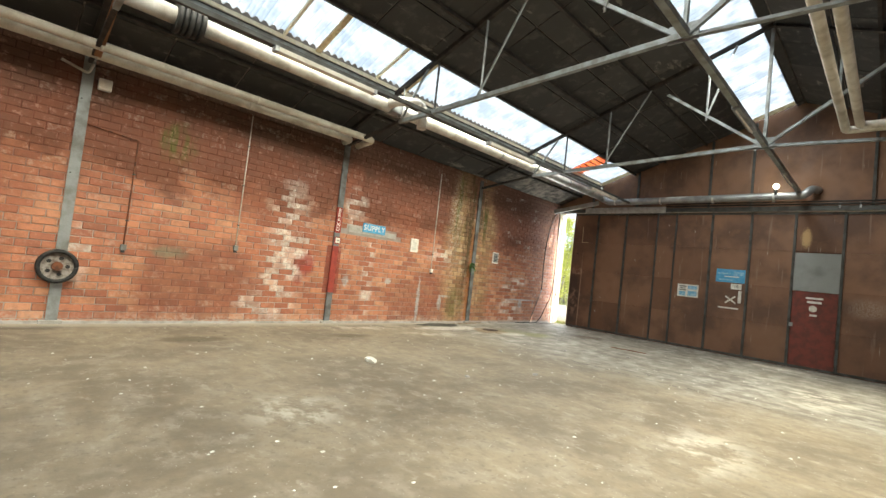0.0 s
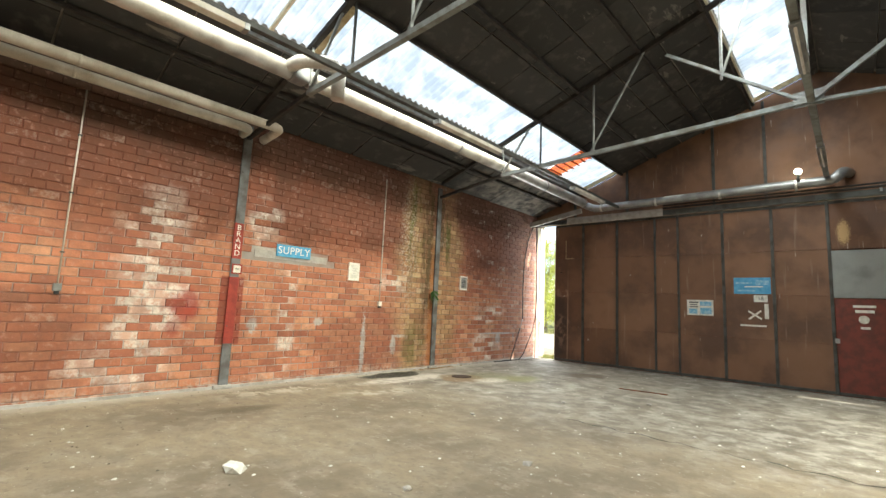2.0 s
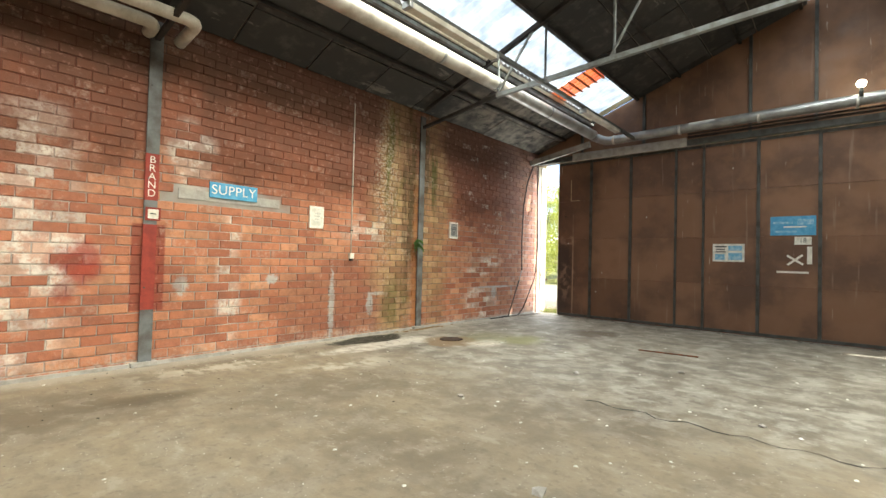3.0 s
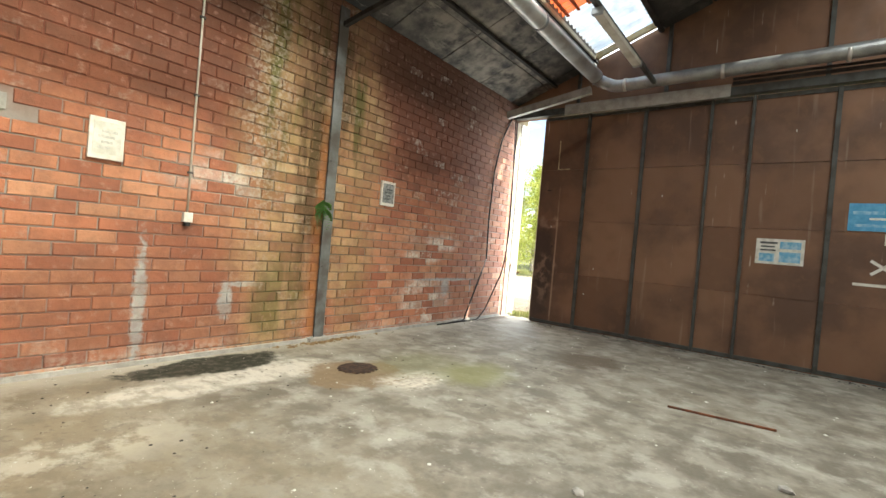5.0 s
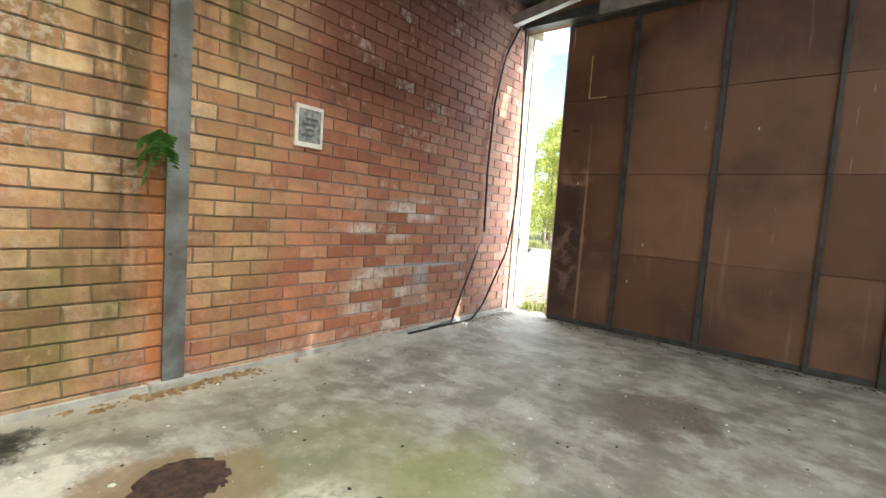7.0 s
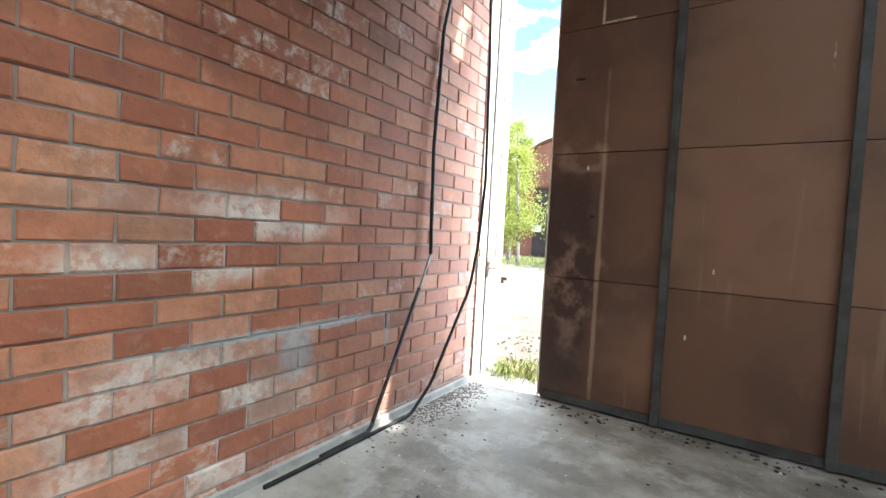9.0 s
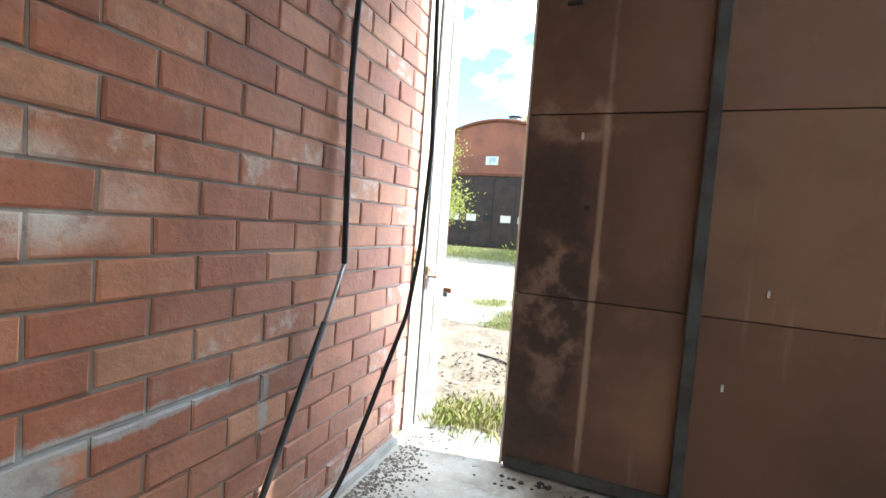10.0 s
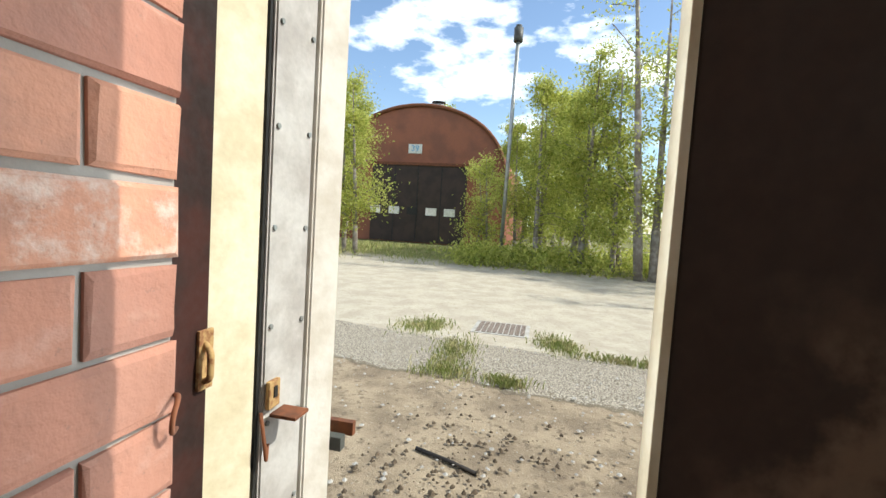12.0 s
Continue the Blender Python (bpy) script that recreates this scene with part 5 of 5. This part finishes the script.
def tree(x, y, height, spread, leaves, seed, label, stems=1, low=0.15, size=0.085):
    rng = np.random.default_rng(seed)
    tr = thing("tree", (x, y, -0.05), label, "tree", "yard trees")
    trunk, tips = bmesh.new(), []
    for s_ in range(stems):
        lean = rng.normal(size=2) * (0.03 + 0.05 * (stems > 1))
        base = Vector((x + rng.normal() * 0.35 * (stems > 1), y + rng.normal() * 0.35 * (stems > 1), -0.05))
        hh = height * rng.uniform(0.78, 1.0)
        pts = [base + Vector((lean[0] * hh * f + 0.06 * math.sin(5 * f + s_), lean[1] * hh * f, hh * f)) for f in np.linspace(0, 1, 7)]
        r0 = 0.012 * hh + 0.02
        for i in range(6):
            tube_into(trunk, [pts[i], pts[i + 1]], r0 * (1 - i / 6.6), 7)
        for k in range(int(16 / math.sqrt(stems)) + 6):
            f = rng.uniform(low, 0.97)
            p0 = pts[0].lerp(pts[-1], f)
            ang, ln = rng.uniform(0, 6.283), spread * (1.1 - f) ** 0.6 * rng.uniform(0.45, 1.0)
            d = Vector((math.cos(ang), math.sin(ang), rng.uniform(0.25, 0.9))) * ln
            p1, p2 = p0 + d * 0.5, p0 + d + Vector((0, 0, -0.12 * ln))
            tube_into(trunk, [p0, p1, p2], 0.012 + 0.004 * ln, 5)
            for q in (0.35, 0.55, 0.75, 0.95, 1.05):
                tips.append((p0 + d * q, 0.16 + 0.22 * ln * q))
        tips.append((pts[-1], 0.3))
    part("trunk", trunk, BARK, tr)
    per = max(1, int(leaves * 2.2) // len(tips))
    c = []
    for p0, rad in tips:
        k = int(per * rng.uniform(0.3, 1.7))
        c.append(np.array(p0) + rng.normal(size=(k, 3)) * rad * np.array((1, 1, 0.7)))
    cr = new("crown", leaf_mesh("crown", np.concatenate(c), size, rng))
    cr.parent = tr
    cr.matrix_parent_inverse = tr.matrix_basis.inverted()


BIRCH = "young birch with thin pale stems and fresh spring leaves"
for k, (x, y, hgt, sp, lv, st) in enumerate((
        (32.5, 8.6, 7.0, 1.3, 5200, 3), (31.5, 7.5, 8.4, 1.5, 6500, 3), (30.8, 6.4, 7.4, 1.5, 5500, 2), (30.0, 5.4, 10.5, 1.9, 2600, 3),
        (33.5, 9.8, 6.4, 1.2, 4200, 2), (34.0, 6.8, 9.0, 1.6, 5500, 2), (29.5, 4.3, 8.0, 1.6, 5000, 2), (34.5, 11.0, 4.4, 1.0, 2200, 3), (36.5, 8.6, 9.0, 1.6, 5000, 2),
        (31.5, 16.4, 7.6, 1.35, 5000, 2), (33.0, 17.8, 8.4, 1.5, 5000, 2), (36.0, 18.8, 9.0, 1.6, 4500, 2), (30.0, 17.5, 6.2, 1.3, 3600, 2),
        (72.0, 27.0, 17.0, 3.2, 3200, 1), (74.0, 22.0, 18.0, 3.0, 2600, 1), (70.0, 31.0, 16.0, 3.2, 3000, 1), (72.0, 13.0, 15.0, 3.4, 3200, 1), (60.0, 8.0, 12.0, 3.0, 3500, 2),
        (28.0, 1.5, 8.5, 1.8, 3500, 2), (26.5, -1.5, 9.5, 2.0, 3500, 2), (30.5, -0.5, 9.0, 2.0, 3000, 2))):
    tree(x, y, hgt, sp, lv, 100 + k, BIRCH, st, 0.12 if x < 40 else 0.25, 0.055 if x < 40 else 0.17)

rng = np.random.default_rng(5)
c = []
for _ in range(150):
    f = rng.uniform()
    px, py = 30.6 + 2.2 * f + rng.normal() * 0.4, 11.6 - 7.2 * rng.uniform()
    c.append(np.array((px, py, 0.3)) + rng.normal(size=(70, 3)) * np.array((0.45, 0.45, 0.28)))
c = np.concatenate(c)
c[:, 2] = np.abs(c[:, 2])
tagged(new("undergrowth", leaf_mesh("undergrowth", c, 0.07, rng)), "dense green bramble undergrowth below the birches", "bushes", kind="stuff")
c = []
for _ in range(420):
    yy = rng.uniform(-45, 75)
    c.append(np.array((rng.uniform(76, 92), yy, rng.uniform(0.5, 8))) + rng.normal(size=(34, 3)) * np.array((1.6, 1.6, 1.4)))
tagged(new("far_woods", leaf_mesh("far_woods", np.concatenate(c), 0.42, rng)), "far row of spring-green woods behind the store", "woods", kind="stuff")


def grass(name, spots, blades, tall, seed, label):
    rng = random.Random(seed)
    verts, faces = [], []
    for cx, cy, rx, ry in spots:
        for _ in range(blades):
            x, y = cx + rng.gauss(0, rx), cy + rng.gauss(0, ry)
            hgt, a, w = tall * rng.uniform(0.4, 1.2), rng.uniform(0, 6.28), rng.uniform(0.003, 0.006)
            dx, dy = math.cos(a), math.sin(a)
            b = len(verts)
            verts += [(x - dy * w, y + dx * w, -0.02), (x + dy * w, y - dx * w, -0.02), (x + dx * hgt * 0.25, y + dy * hgt * 0.25, hgt * 0.7), (x + dx * hgt * 0.6, y + dy * hgt * 0.6, hgt)]
            faces += [(b, b + 1, b + 2), (b + 1, b + 3, b + 2)]
    me = bpy.data.meshes.new(name)
    me.from_pydata(verts, [], faces)
    me.materials.append(bpy.data.materials.get("grass_blades") or worn("grass_blades", (0.22, 0.26, 0.07), (0.42, 0.38, 0.19), 8, 0.7))
    return tagged(new(name, me), label, "grass", kind="stuff")


grass("grass_tufts", ((20.75, 10.35, 0.22, 0.16), (20.9, 10.15, 0.2, 0.12), (19.95, 9.62, 0.25, 0.13), (19.4, 9.6, 0.28, 0.13), (19.0, 9.55, 0.1, 0.16), (20.65, 8.5, 0.18, 0.13), (20.5, 8.35, 0.12, 0.12), (18.9, 8.95, 0.06, 0.1), (20.15, 7.9, 0.06, 0.3), (20.1, 7.3, 0.06, 0.3)), 330, 0.06, 31, "short dry grass tufts in the concrete joints")
grass("doorstep_grass", ((15.75, 8.95, 0.14, 0.2), (15.9, 8.7, 0.2, 0.2), (15.7, 9.1, 0.12, 0.08)), 260, 0.09, 32, "grass and weeds by the doorstep")
grass("verge_grass", ((36.5, 13.5, 1.2, 3.0), (33.0, 13.0, 1.5, 1.0), (31.0, 7.0, 0.5, 2.6), (33.0, 17.0, 1.5, 1.5)), 1500, 0.22, 33, "grass verge in front of the store and trees")
litter("yard_debris", 380, lambda r: (r.gauss(17.2, 0.5), r.gauss(9.12, 0.42)), 0.013, worn("dry_droppings", (0.06, 0.045, 0.03), (0.12, 0.09, 0.06), 20, 0.95), "dry dark crumbs and dead leaves on the yard", 41, 0.9)
litter("yard_grit", 900, lambda r: (r.uniform(15.7, 20.5), r.uniform(7.6, 11.2)), 0.012, CONCRETE, "scattered grit and small stones", 42, 0.5)
tagged(part("stick", tube([(17.45, 9.42, -0.005), (17.36, 9.2, 0.0), (17.28, 9.0, -0.008)], 0.014, 7), DARK), "short dark stick on the yard", "stick")


# ---- bricks of the long wall: the nearest as pieces, the rest joined ----
def brick_shape(w, h, seed):
    """Front and chamfered edges of one brick, its back left in the mortar."""
    rng = random.Random(seed)
    b, d = 0.007, 0.02
    j = lambda: rng.uniform(-0.0035, 0.0035)
    back = [(0, d, 0), (w, d, 0), (w, d, h), (0, d, h)]
    edge = [(x + j(), 0.004, z + j()) for x, _, z in back]
    front = [((b if x == 0 else w - b) + j(), j() - 0.001, (b if z == 0 else h - b) + j()) for x, _, z in back]
    faces = [(8, 9, 10, 11)] + [(a + i, a + (i + 1) % 4, a + 4 + (i + 1) % 4, a + 4 + i) for a in (0, 4) for i in range(4)]
    return back + edge + front, faces


H = COURSE - JOINT


def stretched(x):
    """The last bricks before the opening are laid a little longer."""
    return x + 0.06 * min(max((x - 14.2) / 0.75, 0.0), 1.0)


VARIANTS = {}
rest_v, rest_f = [], []
rng = random.Random(77)
rows = int(4.55 / COURSE) + 1
for r in range(rows):
    z0 = 0.0715 - COURSE + r * COURSE + JOINT / 2
    x = 13.94 - 70 * LENGTH + (0 if r % 2 == 0 else LENGTH / 2) + JOINT / 2
    while x < 15.235:
        xa, xb = max(stretched(x), BACK), min(stretched(x + LENGTH) - JOINT, 15.235)
        x += LENGTH
        if xb - xa < 0.03:
            continue
        za, zb = max(z0, 0.0), min(z0 + H, 4.58)
        if zb - za < 0.02 or (xb > 5.79 and xa < 7.23 and zb > 2.19 and za < 2.33):
            continue
        inset = 0.0
        mid_ = (xa + xb) / 2
        inside = DOORWAY[0] < mid_ < DOORWAY[1] and za < DOORWAY[3]
        if inside:
            inset = 0.004
        proud = rng.uniform(-0.003, 0.003) + inset
        near = xa > 11.2 and 0.25 < za < 2.6
        full = abs(xb - xa - (LENGTH - JOINT)) < 1e-4 and abs(zb - za - H) < 1e-4
        if near and not full:
            v, f = brick_shape(xb - xa, zb - za, rng.randrange(1000))
            me = bpy.data.meshes.new("brick")
            me.from_pydata(v, [], f)
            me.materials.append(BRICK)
            ob = new("brick", me)
            ob.parent = wall_north
            ob.location = (xa, WALL + proud, za)
        elif near and full:
            k = rng.randrange(6)
            if k not in VARIANTS:
                v, f = brick_shape(LENGTH - JOINT, H, k)
                me = bpy.data.meshes.new("brick")
                me.from_pydata(v, [], f)
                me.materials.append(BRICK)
                VARIANTS[k] = me
            ob = new("brick", VARIANTS[k])
            ob.parent = wall_north
            ob.location = (xa, WALL + proud, za)
        else:
            v, f = brick_shape(xb - xa, zb - za, rng.randrange(1000))
            b = len(rest_v)
            rest_v += [(p + xa, q + WALL + proud, s_ + za) for p, q, s_ in v]
            rest_f += [tuple(i + b for i in g) for g in f]
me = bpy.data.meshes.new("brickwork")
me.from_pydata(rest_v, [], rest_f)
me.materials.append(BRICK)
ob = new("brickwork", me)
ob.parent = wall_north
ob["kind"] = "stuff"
